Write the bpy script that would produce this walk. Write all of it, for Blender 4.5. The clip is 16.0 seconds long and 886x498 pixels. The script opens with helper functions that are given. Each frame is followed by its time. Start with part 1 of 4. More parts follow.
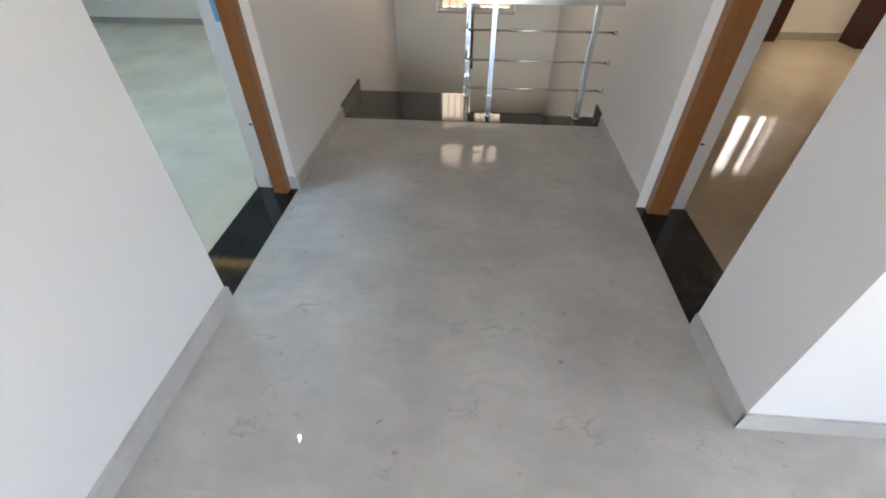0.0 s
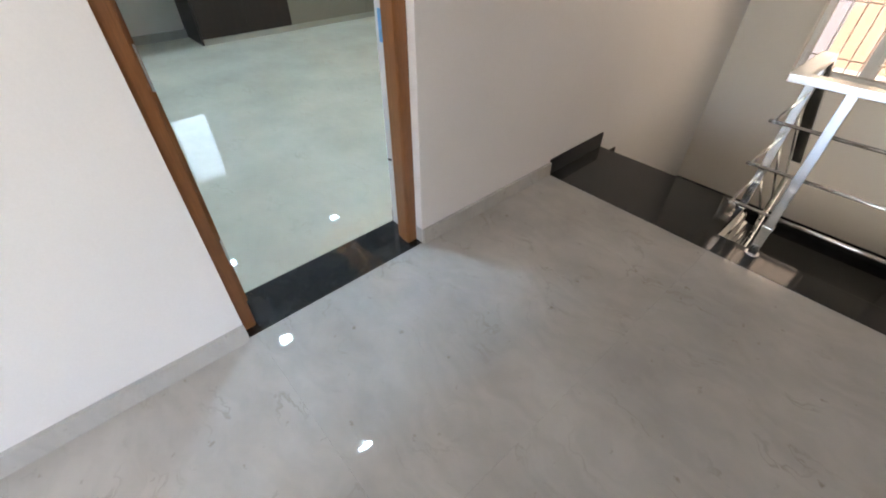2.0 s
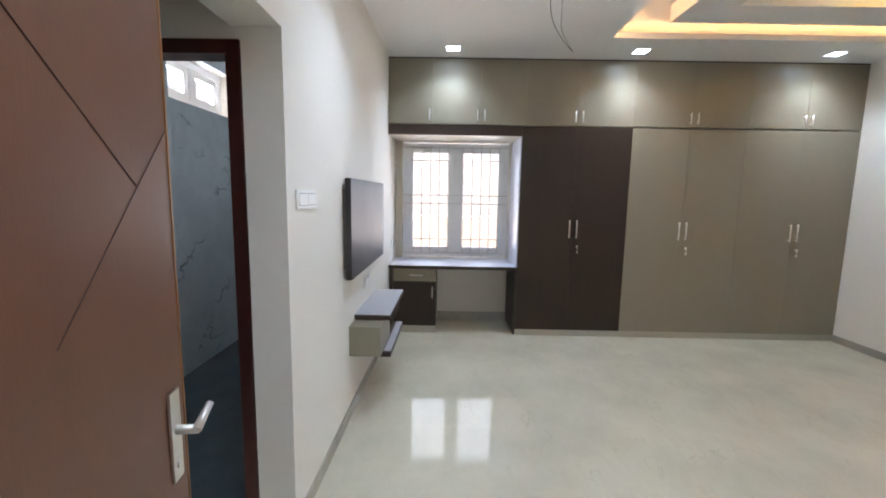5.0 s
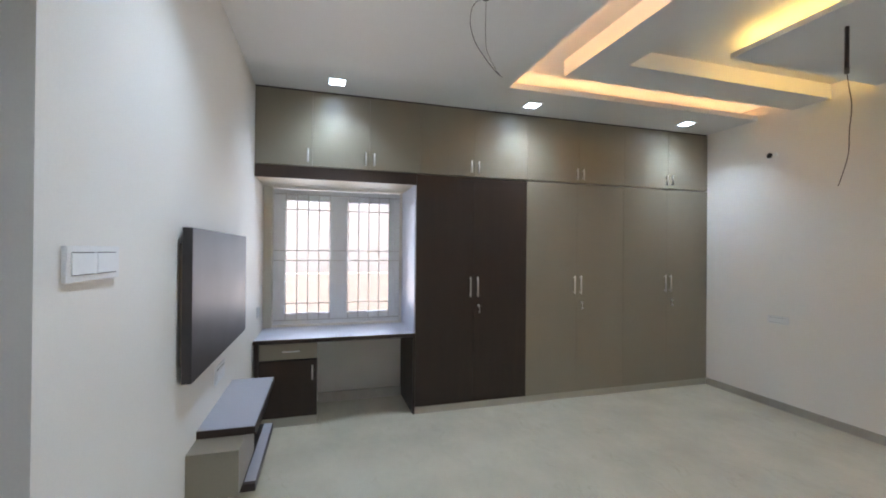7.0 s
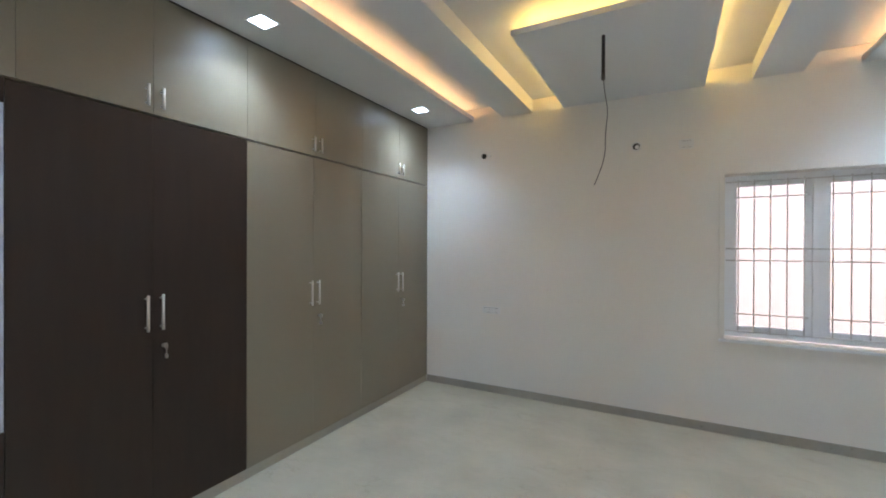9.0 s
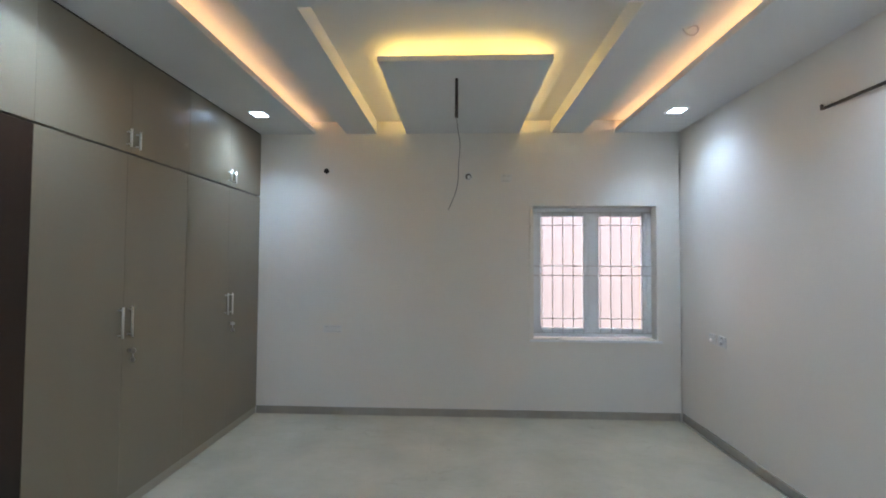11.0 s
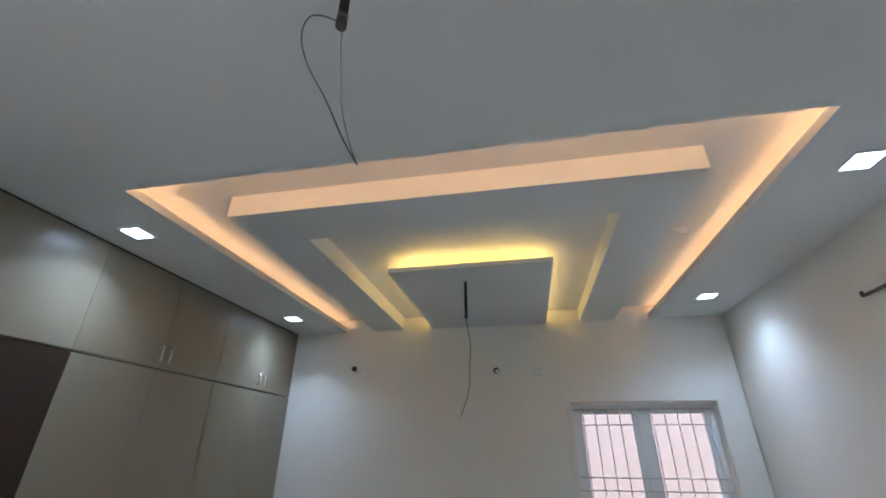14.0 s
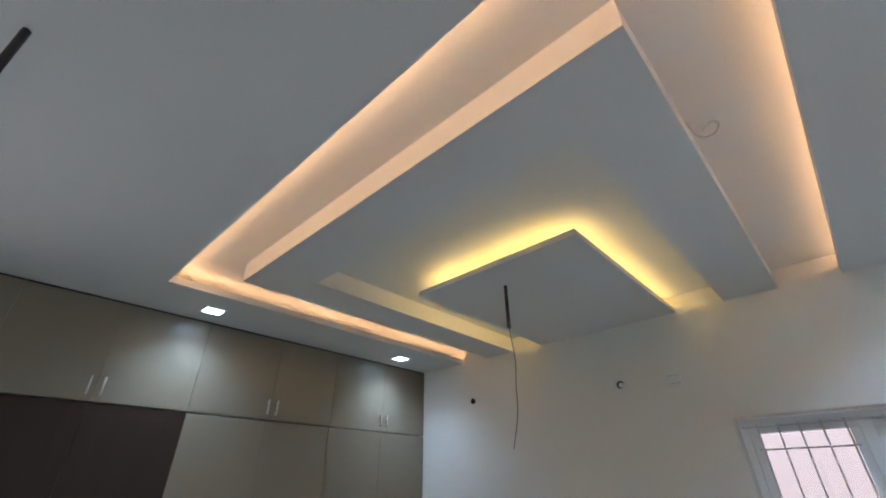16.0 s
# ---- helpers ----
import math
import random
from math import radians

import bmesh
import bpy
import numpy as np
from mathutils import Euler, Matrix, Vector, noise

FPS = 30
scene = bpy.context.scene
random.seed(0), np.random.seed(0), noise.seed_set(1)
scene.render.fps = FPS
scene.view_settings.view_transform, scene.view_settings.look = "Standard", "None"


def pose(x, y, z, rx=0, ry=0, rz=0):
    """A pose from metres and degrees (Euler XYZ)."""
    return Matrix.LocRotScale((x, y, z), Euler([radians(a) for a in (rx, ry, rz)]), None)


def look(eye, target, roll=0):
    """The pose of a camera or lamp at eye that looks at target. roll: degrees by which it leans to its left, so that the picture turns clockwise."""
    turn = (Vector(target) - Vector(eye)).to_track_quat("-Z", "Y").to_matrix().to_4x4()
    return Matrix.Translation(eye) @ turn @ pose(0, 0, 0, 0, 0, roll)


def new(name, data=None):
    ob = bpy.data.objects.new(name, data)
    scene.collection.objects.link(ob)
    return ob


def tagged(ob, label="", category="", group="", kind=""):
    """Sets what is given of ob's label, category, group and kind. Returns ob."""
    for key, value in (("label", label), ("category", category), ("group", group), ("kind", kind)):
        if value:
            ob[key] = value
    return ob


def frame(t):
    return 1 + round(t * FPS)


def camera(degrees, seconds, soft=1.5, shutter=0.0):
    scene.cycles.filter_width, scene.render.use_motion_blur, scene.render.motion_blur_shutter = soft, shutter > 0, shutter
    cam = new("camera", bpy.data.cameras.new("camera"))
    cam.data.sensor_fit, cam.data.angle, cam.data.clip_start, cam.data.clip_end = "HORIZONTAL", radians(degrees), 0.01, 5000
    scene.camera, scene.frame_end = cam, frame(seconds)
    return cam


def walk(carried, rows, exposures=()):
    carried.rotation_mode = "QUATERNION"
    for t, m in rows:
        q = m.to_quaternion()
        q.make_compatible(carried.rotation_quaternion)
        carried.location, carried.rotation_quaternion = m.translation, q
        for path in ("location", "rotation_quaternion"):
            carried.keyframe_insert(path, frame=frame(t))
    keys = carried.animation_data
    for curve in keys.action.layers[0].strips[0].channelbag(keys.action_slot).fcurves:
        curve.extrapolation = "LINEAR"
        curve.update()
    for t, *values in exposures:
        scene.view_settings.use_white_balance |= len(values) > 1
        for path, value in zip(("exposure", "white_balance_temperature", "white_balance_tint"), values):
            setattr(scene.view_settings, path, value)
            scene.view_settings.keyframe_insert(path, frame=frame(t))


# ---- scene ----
cam = camera(93.5, 16.0, soft=1.9)
PATH = [
    (0, (0.448, 0.334, 1.415), (0.33, 1.833, 0.096), 0.1),
    (0.5, (0.583, 0.501, 1.423), (0.286, 1.966, 0.094), -0.1),
    (1, (0.679, 0.746, 1.422), (0.136, 2.134, 0.089), -0.1),
    (1.5, (0.738, 1.07, 1.433), (-0.124, 2.289, 0.102), -0.8),
    (2, (0.689, 1.404, 1.373), (-0.44, 2.419, 0.072), 0.3),
    (2.5, (0.535, 1.679, 1.369), (-0.805, 2.4, 0.071), 1.7),
    (3, (0.327, 1.892, 1.379), (-1.184, 2.287, 0.13), 1.7),
    (3.5, (0.064, 2.031, 1.424), (-1.601, 2.17, 0.324), 1.2),
    (4, (-0.243, 2.084, 1.426), (-2.09, 2.062, 0.66), 0.5),
    (4.3, (-0.405, 2.076, 1.448), (-2.323, 2.019, 0.885), 0.6),
    (4.5, (-0.504, 2.069, 1.45), (-2.455, 2.001, 1.016), 0.7),
    (4.7, (-0.604, 2.078, 1.465), (-2.576, 1.997, 1.143), 0.7),
    (6.8, (-1.259, 1.956, 1.461), (-3.204, 2.421, 1.472), 0.5),
    (7, (-1.362, 1.978, 1.474), (-3.279, 2.549, 1.483), 0.5),
    (7.5, (-1.669, 2.015, 1.472), (-3.467, 2.889, 1.479), 0.5),
    (8, (-1.974, 2.053, 1.485), (-3.582, 3.242, 1.491), 0.4),
    (8.5, (-2.341, 2.095, 1.481), (-3.655, 3.604, 1.485), 0.4),
    (9, (-2.669, 2.175, 1.487), (-3.617, 3.936, 1.479), 0.2),
    (9.5, (-2.947, 2.21, 1.485), (-3.548, 4.117, 1.479), 0.7),
    (9.7, (-2.992, 2.211, 1.481), (-3.475, 4.152, 1.473), 0.6),
    (11.8, (-3.01, 1.911, 1.583), (-3.042, 3.893, 1.845), 0.4),
    (12, (-3.0, 1.896, 1.607), (-3.036, 3.86, 1.985), 0.5),
    (12.5, (-3.008, 1.854, 1.663), (-3.045, 3.765, 2.253), 0.4),
    (13, (-2.953, 1.868, 1.671), (-3.031, 3.721, 2.419), 0.3),
    (13.5, (-2.818, 1.949, 1.686), (-3.002, 3.761, 2.512), 0.3),
    (14, (-2.649, 2.082, 1.698), (-2.988, 3.853, 2.564), 0.2),
    (14.5, (-2.435, 2.24, 1.705), (-2.963, 3.951, 2.595), -0.1),
    (15, (-2.148, 2.424, 1.708), (-2.889, 4.033, 2.635), -0.1),
    (15.5, (-1.92, 2.63, 1.693), (-2.873, 4.098, 2.662), -0.1),
    (16, (-1.673, 2.916, 1.706), (-2.858, 4.182, 2.701), -0.4),
]
EXPOSURE = [(0.0, 3.72, 6600, 12), (1.0, 3.88, 6800, 13), (2.0, 3.94, 6900, 15), (3.5, 3.84, 7250, 20), (4.2, 3.94, 7750, 26), (4.6, 3.87, 8050, 29), (7.0, 3.5, 7650, 28), (8.0, 3.34, 7400, 26), (9.0, 3.46, 7300, 25), (12.0, 3.0, 6900, 24), (16.0, 2.88, 6800, 24)]
walk(cam, [(t, look(eye, target, roll)) for t, eye, target, roll in PATH], EXPOSURE)

# ---------------------------------------------------------------- world and sun
world = bpy.data.worlds.new("daylight")
scene.world = world
world.use_nodes = True
wn = world.node_tree
sky = wn.nodes.new("ShaderNodeTexSky")
sky.sky_type = "NISHITA"
sky.sun_disc = False
sky.sun_elevation = radians(62)
sky.sun_rotation = radians(160)
sky.dust_density = 1.0
wn.links.new(sky.outputs["Color"], wn.nodes["Background"].inputs["Color"])
wn.nodes["Background"].inputs["Strength"].default_value = 0.10

sun = new("sun", bpy.data.lights.new("sun", "SUN"))
sun.data.energy, sun.data.angle, sun.data.color = 3.2, radians(0.5), (1.0, 0.95, 0.88)
sun.matrix_world = look((0, 0, 30), (0 - 30 * math.sin(radians(160)) / math.tan(radians(62)), 0 - 30 * math.cos(radians(160)) / math.tan(radians(62)), 0))

# fill lamp in an unseen opening, added to light the passage from the south
south_fill = new("hall_south_fill", bpy.data.lights.new("hall_south_fill", "AREA"))
south_fill.data.shape, south_fill.data.size, south_fill.data.size_y = "RECTANGLE", 1.5, 2.0
south_fill.data.energy, south_fill.data.color = 0.15, (0.86, 0.90, 1.0)
south_fill.matrix_world = look((0.4, -2.58, 1.08), (0.4, 0.0, 1.08))

hall_window = new("hall_window_daylight", bpy.data.lights.new("hall_window_daylight", "AREA"))
hall_window.data.shape, hall_window.data.size, hall_window.data.size_y = "RECTANGLE", 2.5, 1.5
hall_window.data.energy, hall_window.data.color = 2.6, (0.90, 0.93, 1.0)
hall_window.matrix_world = look((5.53, -0.85, 1.5), (0.0, -0.85, 1.45))

# the second, upper lamp fills through an added window that is never seen
for watts, height, zz in ((1.5, 1.0, 0.78), (0.25, 0.42, 1.82)):
    stair_day = new("stair_window_daylight", bpy.data.lights.new("stair_window_daylight", "AREA"))
    stair_day.data.shape, stair_day.data.size, stair_day.data.size_y = "RECTANGLE", 0.9, height
    stair_day.data.energy, stair_day.data.color = watts, (1.0, 0.82, 0.62)
    stair_day.matrix_world = look((0.39, 6.44, zz), (0.39, 0.0, zz))

far_day = new("far_window_daylight", bpy.data.lights.new("far_window_daylight", "AREA"))
far_day.data.shape, far_day.data.size, far_day.data.size_y = "RECTANGLE", 0.6, 1.0
far_day.data.energy, far_day.data.color = 1.5, (1.0, 0.95, 0.92)
far_day.matrix_world = look((4.345, 6.46, 1.48), (4.345, 0.0, 1.48))

vent = new("ventilator_daylight", bpy.data.lights.new("ventilator_daylight", "AREA"))
vent.data.shape, vent.data.size, vent.data.size_y = "RECTANGLE", 0.9, 0.34
vent.data.energy, vent.data.color = 8.0, (0.72, 0.87, 1.0)
vent.matrix_world = look((-4.36, -0.19, 2.345), (-4.36, 0.6, 1.95))

# daylight standing in the two bedroom window openings
for name, watts, color, eye, target, w, h in (
        ("desk_window_daylight", 1.3, (0.42, 0.70, 1.0), (-5.80, 2.17, 1.40), (-4.0, 2.17, 1.40), 1.2, 1.3),
        ("bedroom_window_daylight", 0.8, (0.86, 0.90, 1.0), (-1.67, 6.40, 1.42), (-1.67, 4.0, 1.42), 1.15, 1.28)):
    day = new(name, bpy.data.lights.new(name, "AREA"))
    day.data.shape, day.data.size, day.data.size_y = "RECTANGLE", w, h
    day.data.energy, day.data.color = watts, color
    day.matrix_world = look(eye, target)

# unseen fill lamps added for light off the ground and up the stairwell
for name, watts, color, eye, target, w, h, spread in (
        ("desk_niche_fill", 0.42, (1.0, 0.96, 0.90), (-5.80, 2.17, 1.25), (-5.0, 2.17, 1.95), 1.1, 0.8, 100),
        ("stairwell_fill", 1.3, (1.0, 0.93, 0.78), (0.93, 3.52, -2.1), (0.6, 6.1, -0.9), 0.85, 1.6, 170)):
    day = new(name, bpy.data.lights.new(name, "AREA"))
    day.data.shape, day.data.size, day.data.size_y = "RECTANGLE", w, h
    day.data.energy, day.data.color, day.data.spread = watts, color, radians(spread)
    day.matrix_world = look(eye, target)

LED_COOL, LED_WARM, LED_YELLOW = (0.44, 0.725, 1.0), (1.0, 0.62, 0.30), (1.0, 0.73, 0.21)
DOWNLIGHT_WATTS = 0.70
OUTER_LED, INNER_LED = 1.85, 1.1


# ---------------------------------------------------------------- materials
def mat(name, color, rough=0.5, metal=0.0, vary=0.06, scale=6.0, fine=90.0, bump=0.05, stretch=(1, 1, 1), coat=0.0, spec=0.5):
    m = bpy.data.materials.new(name)
    m.use_nodes = True
    n, l = m.node_tree.nodes, m.node_tree.links
    p = n["Principled BSDF"]
    p.inputs["Roughness"].default_value, p.inputs["Metallic"].default_value = rough, metal
    p.inputs["Coat Weight"].default_value = coat
    p.inputs["Specular IOR Level"].default_value = spec
    tc, mp = n.new("ShaderNodeTexCoord"), n.new("ShaderNodeMapping")
    mp.inputs["Scale"].default_value = stretch
    l.new(tc.outputs["Object"], mp.inputs["Vector"])
    big, small = n.new("ShaderNodeTexNoise"), n.new("ShaderNodeTexNoise")
    big.inputs["Scale"].default_value, big.inputs["Detail"].default_value = scale, 5
    small.inputs["Scale"].default_value, small.inputs["Detail"].default_value = fine, 3
    for t in (big, small):
        l.new(mp.outputs["Vector"], t.inputs["Vector"])
    mixf = n.new("ShaderNodeMath")
    mixf.operation = "ADD"
    l.new(big.outputs["Fac"], mixf.inputs[0])
    l.new(small.outputs["Fac"], mixf.inputs[1])
    ramp = n.new("ShaderNodeMapRange")
    ramp.inputs["From Min"].default_value, ramp.inputs["From Max"].default_value = 0.65, 1.35
    ramp.inputs["To Min"].default_value, ramp.inputs["To Max"].default_value = 1 - vary, 1 + vary
    l.new(mixf.outputs[0], ramp.inputs["Value"])
    hsv = n.new("ShaderNodeHueSaturation")
    hsv.inputs["Color"].default_value = (*color, 1)
    l.new(ramp.outputs[0], hsv.inputs["Value"])
    l.new(hsv.outputs[0], p.inputs["Base Color"])
    rr = n.new("ShaderNodeMapRange")
    rr.inputs["To Min"].default_value, rr.inputs["To Max"].default_value = rough * 0.85, min(1, rough * 1.15)
    l.new(big.outputs["Fac"], rr.inputs["Value"])
    l.new(rr.outputs[0], p.inputs["Roughness"])
    if bump:
        b = n.new("ShaderNodeBump")
        b.inputs["Strength"].default_value, b.inputs["Distance"].default_value = bump, 0.002
        l.new(small.outputs["Fac"], b.inputs["Height"])
        l.new(b.outputs[0], p.inputs["Normal"])
    return m


def marble(name, base, vein, rough, vein_amount=0.5, scale=1.3, per_piece=True, spots=0.5, mottle=0.05, cloudy=0.13):
    """Polished vitrified tile: clouds, thin broken veins and small specks."""
    m = bpy.data.materials.new(name)
    m.use_nodes = True
    n, l = m.node_tree.nodes, m.node_tree.links
    p = n["Principled BSDF"]
    p.inputs["Roughness"].default_value = rough
    p.inputs["Specular IOR Level"].default_value = 0.6
    geo, info = n.new("ShaderNodeNewGeometry"), n.new("ShaderNodeObjectInfo")
    off = n.new("ShaderNodeVectorMath")
    off.operation = "ADD"
    l.new(geo.outputs["Position"], off.inputs[0])
    if per_piece:
        mul = n.new("ShaderNodeMath")
        mul.operation = "MULTIPLY"
        mul.inputs[1].default_value = 37.0
        l.new(info.outputs["Random"], mul.inputs[0])
        l.new(mul.outputs[0], off.inputs[1])
    warp = n.new("ShaderNodeTexNoise")
    warp.inputs["Scale"].default_value, warp.inputs["Detail"].default_value = scale * 1.6, 4
    l.new(off.outputs[0], warp.inputs["Vector"])
    wv = n.new("ShaderNodeVectorMath")
    wv.operation = "MULTIPLY_ADD"
    wv.inputs[1].default_value = (0.32, 0.32, 0.32)
    l.new(warp.outputs["Color"], wv.inputs[0])
    l.new(off.outputs[0], wv.inputs[2])
    veins = n.new("ShaderNodeTexNoise")
    veins.inputs["Scale"].default_value, veins.inputs["Detail"].default_value = scale * 1.1, 7
    lay = n.new("ShaderNodeMapping")
    lay.inputs["Rotation"].default_value = (0, 0, 0.6)
    lay.inputs["Scale"].default_value = (1.0, 2.6, 1.0)
    l.new(wv.outputs[0], lay.inputs["Vector"])
    l.new(lay.outputs[0], veins.inputs["Vector"])
    vr = n.new("ShaderNodeValToRGB")
    e = vr.color_ramp.elements
    e[0].position, e[1].position = 0.486, 0.514
    e[0].color = e[1].color = (0, 0, 0, 1)
    mid = e.new(0.5)
    mid.color = (1, 1, 1, 1)
    l.new(veins.outputs["Fac"], vr.inputs["Fac"])
    mask = n.new("ShaderNodeTexNoise")
    mask.inputs["Scale"].default_value, mask.inputs["Detail"].default_value = scale * 2.3, 5
    l.new(off.outputs[0], mask.inputs["Vector"])
    mr = n.new("ShaderNodeMapRange")
    mr.inputs["From Min"].default_value, mr.inputs["From Max"].default_value = 0.48, 0.68
    mr.inputs["To Max"].default_value = vein_amount
    l.new(mask.outputs["Fac"], mr.inputs["Value"])
    vm = n.new("ShaderNodeMath")
    vm.operation = "MULTIPLY"
    l.new(vr.outputs["Color"], vm.inputs[0])
    l.new(mr.outputs[0], vm.inputs[1])
    speck = n.new("ShaderNodeTexNoise")
    speck.inputs["Scale"].default_value, speck.inputs["Detail"].default_value = 21, 3
    l.new(off.outputs[0], speck.inputs["Vector"])
    sr = n.new("ShaderNodeMapRange")
    sr.inputs["From Min"].default_value, sr.inputs["From Max"].default_value = 0.69, 0.79
    sr.inputs["To Max"].default_value = spots
    l.new(speck.outputs["Fac"], sr.inputs["Value"])
    both = n.new("ShaderNodeMath")
    both.operation = "MAXIMUM"
    l.new(vm.outputs[0], both.inputs[0])
    l.new(sr.outputs[0], both.inputs[1])
    cloud = n.new("ShaderNodeTexNoise")
    cloud.inputs["Scale"].default_value, cloud.inputs["Detail"].default_value = scale * 1.2, 6
    l.new(geo.outputs["Position"], cloud.inputs["Vector"])
    cr = n.new("ShaderNodeMapRange")
    cr.inputs["From Min"].default_value, cr.inputs["From Max"].default_value = 0.3, 0.7
    cr.inputs["To Min"].default_value, cr.inputs["To Max"].default_value = 1 - cloudy, 1 + cloudy * 0.5
    l.new(cloud.outputs["Fac"], cr.inputs["Value"])
    hsv = n.new("ShaderNodeHueSaturation")
    hsv.inputs["Color"].default_value = (*base, 1)
    mott = n.new("ShaderNodeTexNoise")
    mott.inputs["Scale"].default_value, mott.inputs["Detail"].default_value = 7.0, 4
    l.new(lay.outputs[0], mott.inputs["Vector"])
    ma = n.new("ShaderNodeMapRange")
    ma.inputs["From Min"].default_value, ma.inputs["From Max"].default_value = 0.35, 0.65
    ma.inputs["To Min"].default_value, ma.inputs["To Max"].default_value = 1 - mottle, 1 + mottle * 0.6
    l.new(mott.outputs["Fac"], ma.inputs["Value"])
    tone = n.new("ShaderNodeMath")
    tone.operation = "MULTIPLY"
    l.new(cr.outputs[0], tone.inputs[0])
    l.new(ma.outputs[0], tone.inputs[1])
    l.new(tone.outputs[0], hsv.inputs["Value"])
    mix = n.new("ShaderNodeMixRGB")
    mix.inputs["Color2"].default_value = (*vein, 1)
    l.new(both.outputs[0], mix.inputs["Fac"])
    l.new(hsv.outputs[0], mix.inputs["Color1"])
    l.new(mix.outputs[0], p.inputs["Base Color"])
    return m


def glow(name, color, strength):
    m = bpy.data.materials.new(name)
    m.use_nodes = True
    p = m.node_tree.nodes["Principled BSDF"]
    p.inputs["Base Color"].default_value = (0.8, 0.8, 0.8, 1)
    p.inputs["Emission Color"].default_value = (*color, 1)
    p.inputs["Emission Strength"].default_value = strength
    return m


def clear_glass(name, rough=0.0, color=(0.95, 0.97, 0.98)):
    m = bpy.data.materials.new(name)
    m.use_nodes = True
    n, l = m.node_tree.nodes, m.node_tree.links
    tr, gl, fr, mx = (n.new("ShaderNodeBsdfTransparent"), n.new("ShaderNodeBsdfGlossy"), n.new("ShaderNodeFresnel"), n.new("ShaderNodeMixShader"))
    tr.inputs["Color"].default_value = (*color, 1)
    gl.inputs["Roughness"].default_value = rough
    fr.inputs["IOR"].default_value = 1.45
    l.new(fr.outputs[0], mx.inputs[0])
    l.new(tr.outputs[0], mx.inputs[1])
    l.new(gl.outputs[0], mx.inputs[2])
    l.new(mx.outputs[0], n["Material Output"].inputs["Surface"])
    return m


PASSAGE_PAINT = mat("wall_paint_white", (0.80, 0.79, 0.785), 0.6, vary=0.025, scale=1.5, fine=160, bump=0.10)
PAINT = mat("wall_paint_cream_white", (0.82, 0.785, 0.725), 0.6, vary=0.025, scale=1.5, fine=160, bump=0.10)
CEIL = mat("ceiling_paint_white", (0.73, 0.73, 0.72), 0.65, vary=0.02, scale=1.2, fine=120, bump=0.06)
WARM_TILE = marble("polished_beige_tile", (0.47, 0.385, 0.28), (0.25, 0.18, 0.12), 0.04, 0.3)
TILE = marble("polished_grey_marble_tile", (0.505, 0.49, 0.455), (0.21, 0.17, 0.12), 0.035, 0.36, 2.1, spots=0.6, mottle=0.05, cloudy=0.16)
ROOM_TILE = marble("polished_cream_grey_tile", (0.57, 0.52, 0.405), (0.32, 0.27, 0.19), 0.035, 0.28, 1.7, spots=0.08, mottle=0.02)
SKIRT = marble("skirting_tile", (0.42, 0.385, 0.33), (0.22, 0.19, 0.16), 0.12, 0.3, per_piece=False)
PASSAGE_SKIRT = marble("pale_skirting_tile", (0.54, 0.53, 0.505), (0.30, 0.27, 0.23), 0.12, 0.3, per_piece=False)
GROUT = mat("grout", (0.44, 0.42, 0.39), 0.8)
GRANITE = mat("black_granite", (0.014, 0.015, 0.017), 0.06, vary=0.7, scale=9, fine=200, bump=0.0, spec=0.4)
HONED = mat("honed_black_granite", (0.016, 0.016, 0.018), 0.32, vary=0.5, scale=9, fine=200, bump=0.0, spec=0.3)
BATH_TILE = marble("teal_marble_tile", (0.23, 0.31, 0.36), (0.03, 0.05, 0.06), 0.12, 0.9, 1.3, spots=0.2)
WOOD = mat("teak_door_frame", (0.26, 0.104, 0.034), 0.34, vary=0.22, scale=3.0, fine=40, bump=0.15, stretch=(6, 6, 0.4), coat=0.25)
DOORSKIN = mat("mahogany_laminate", (0.155, 0.064, 0.038), 0.38, vary=0.09, scale=3.0, fine=50, bump=0.08, stretch=(5, 5, 0.4))
DOORGROOVE = mat("door_groove", (0.06, 0.026, 0.02), 0.5)
MAROON = mat("maroon_bath_frame", (0.055, 0.010, 0.008), 0.3, vary=0.15)
DARK = mat("dark_walnut_laminate", (0.038, 0.0220, 0.0158), 0.4, vary=0.14, scale=3, fine=120, bump=0.10, stretch=(8, 8, 0.8), spec=0.35)
BEIGE = mat("taupe_linen_laminate", (0.246, 0.209, 0.152), 0.36, vary=0.07, scale=2, fine=320, bump=0.12, stretch=(1, 1, 0.3), spec=0.7)
PLINTH = mat("pale_plinth", (0.42, 0.38, 0.31), 0.45, vary=0.05)
GAP = mat("shadow_gap_board", (0.05, 0.045, 0.04), 0.7)
TVBOARD = mat("dark_grey_satin_laminate", (0.042, 0.034, 0.032), 0.46, vary=0.05, scale=3, fine=200, bump=0.05)
LEDGETOP = mat("grey_lilac_laminate", (0.36, 0.36, 0.40), 0.32, vary=0.03, bump=0.0)
WHITELAM = mat("lilac_white_laminate", (0.60, 0.63, 0.73), 0.3, vary=0.02, bump=0.0)
CREAMLAM = mat("cream_panel", (0.62, 0.58, 0.48), 0.45, vary=0.05)
UPVC = mat("white_upvc", (0.87, 0.885, 0.90), 0.3, vary=0.02, bump=0.0)
STEEL = mat("stainless_steel", (0.64, 0.64, 0.63), 0.20, 1.0, vary=0.05, scale=8, fine=200, bump=0.03)
SATIN = mat("satin_nickel", (0.76, 0.74, 0.70), 0.36, 1.0, vary=0.05, bump=0.03)
FILM = mat("sky_blue_film", (0.16, 0.42, 0.72), 0.35, vary=0.1)
GRILLE = mat("grille_paint", (0.66, 0.64, 0.63), 0.45, vary=0.06)
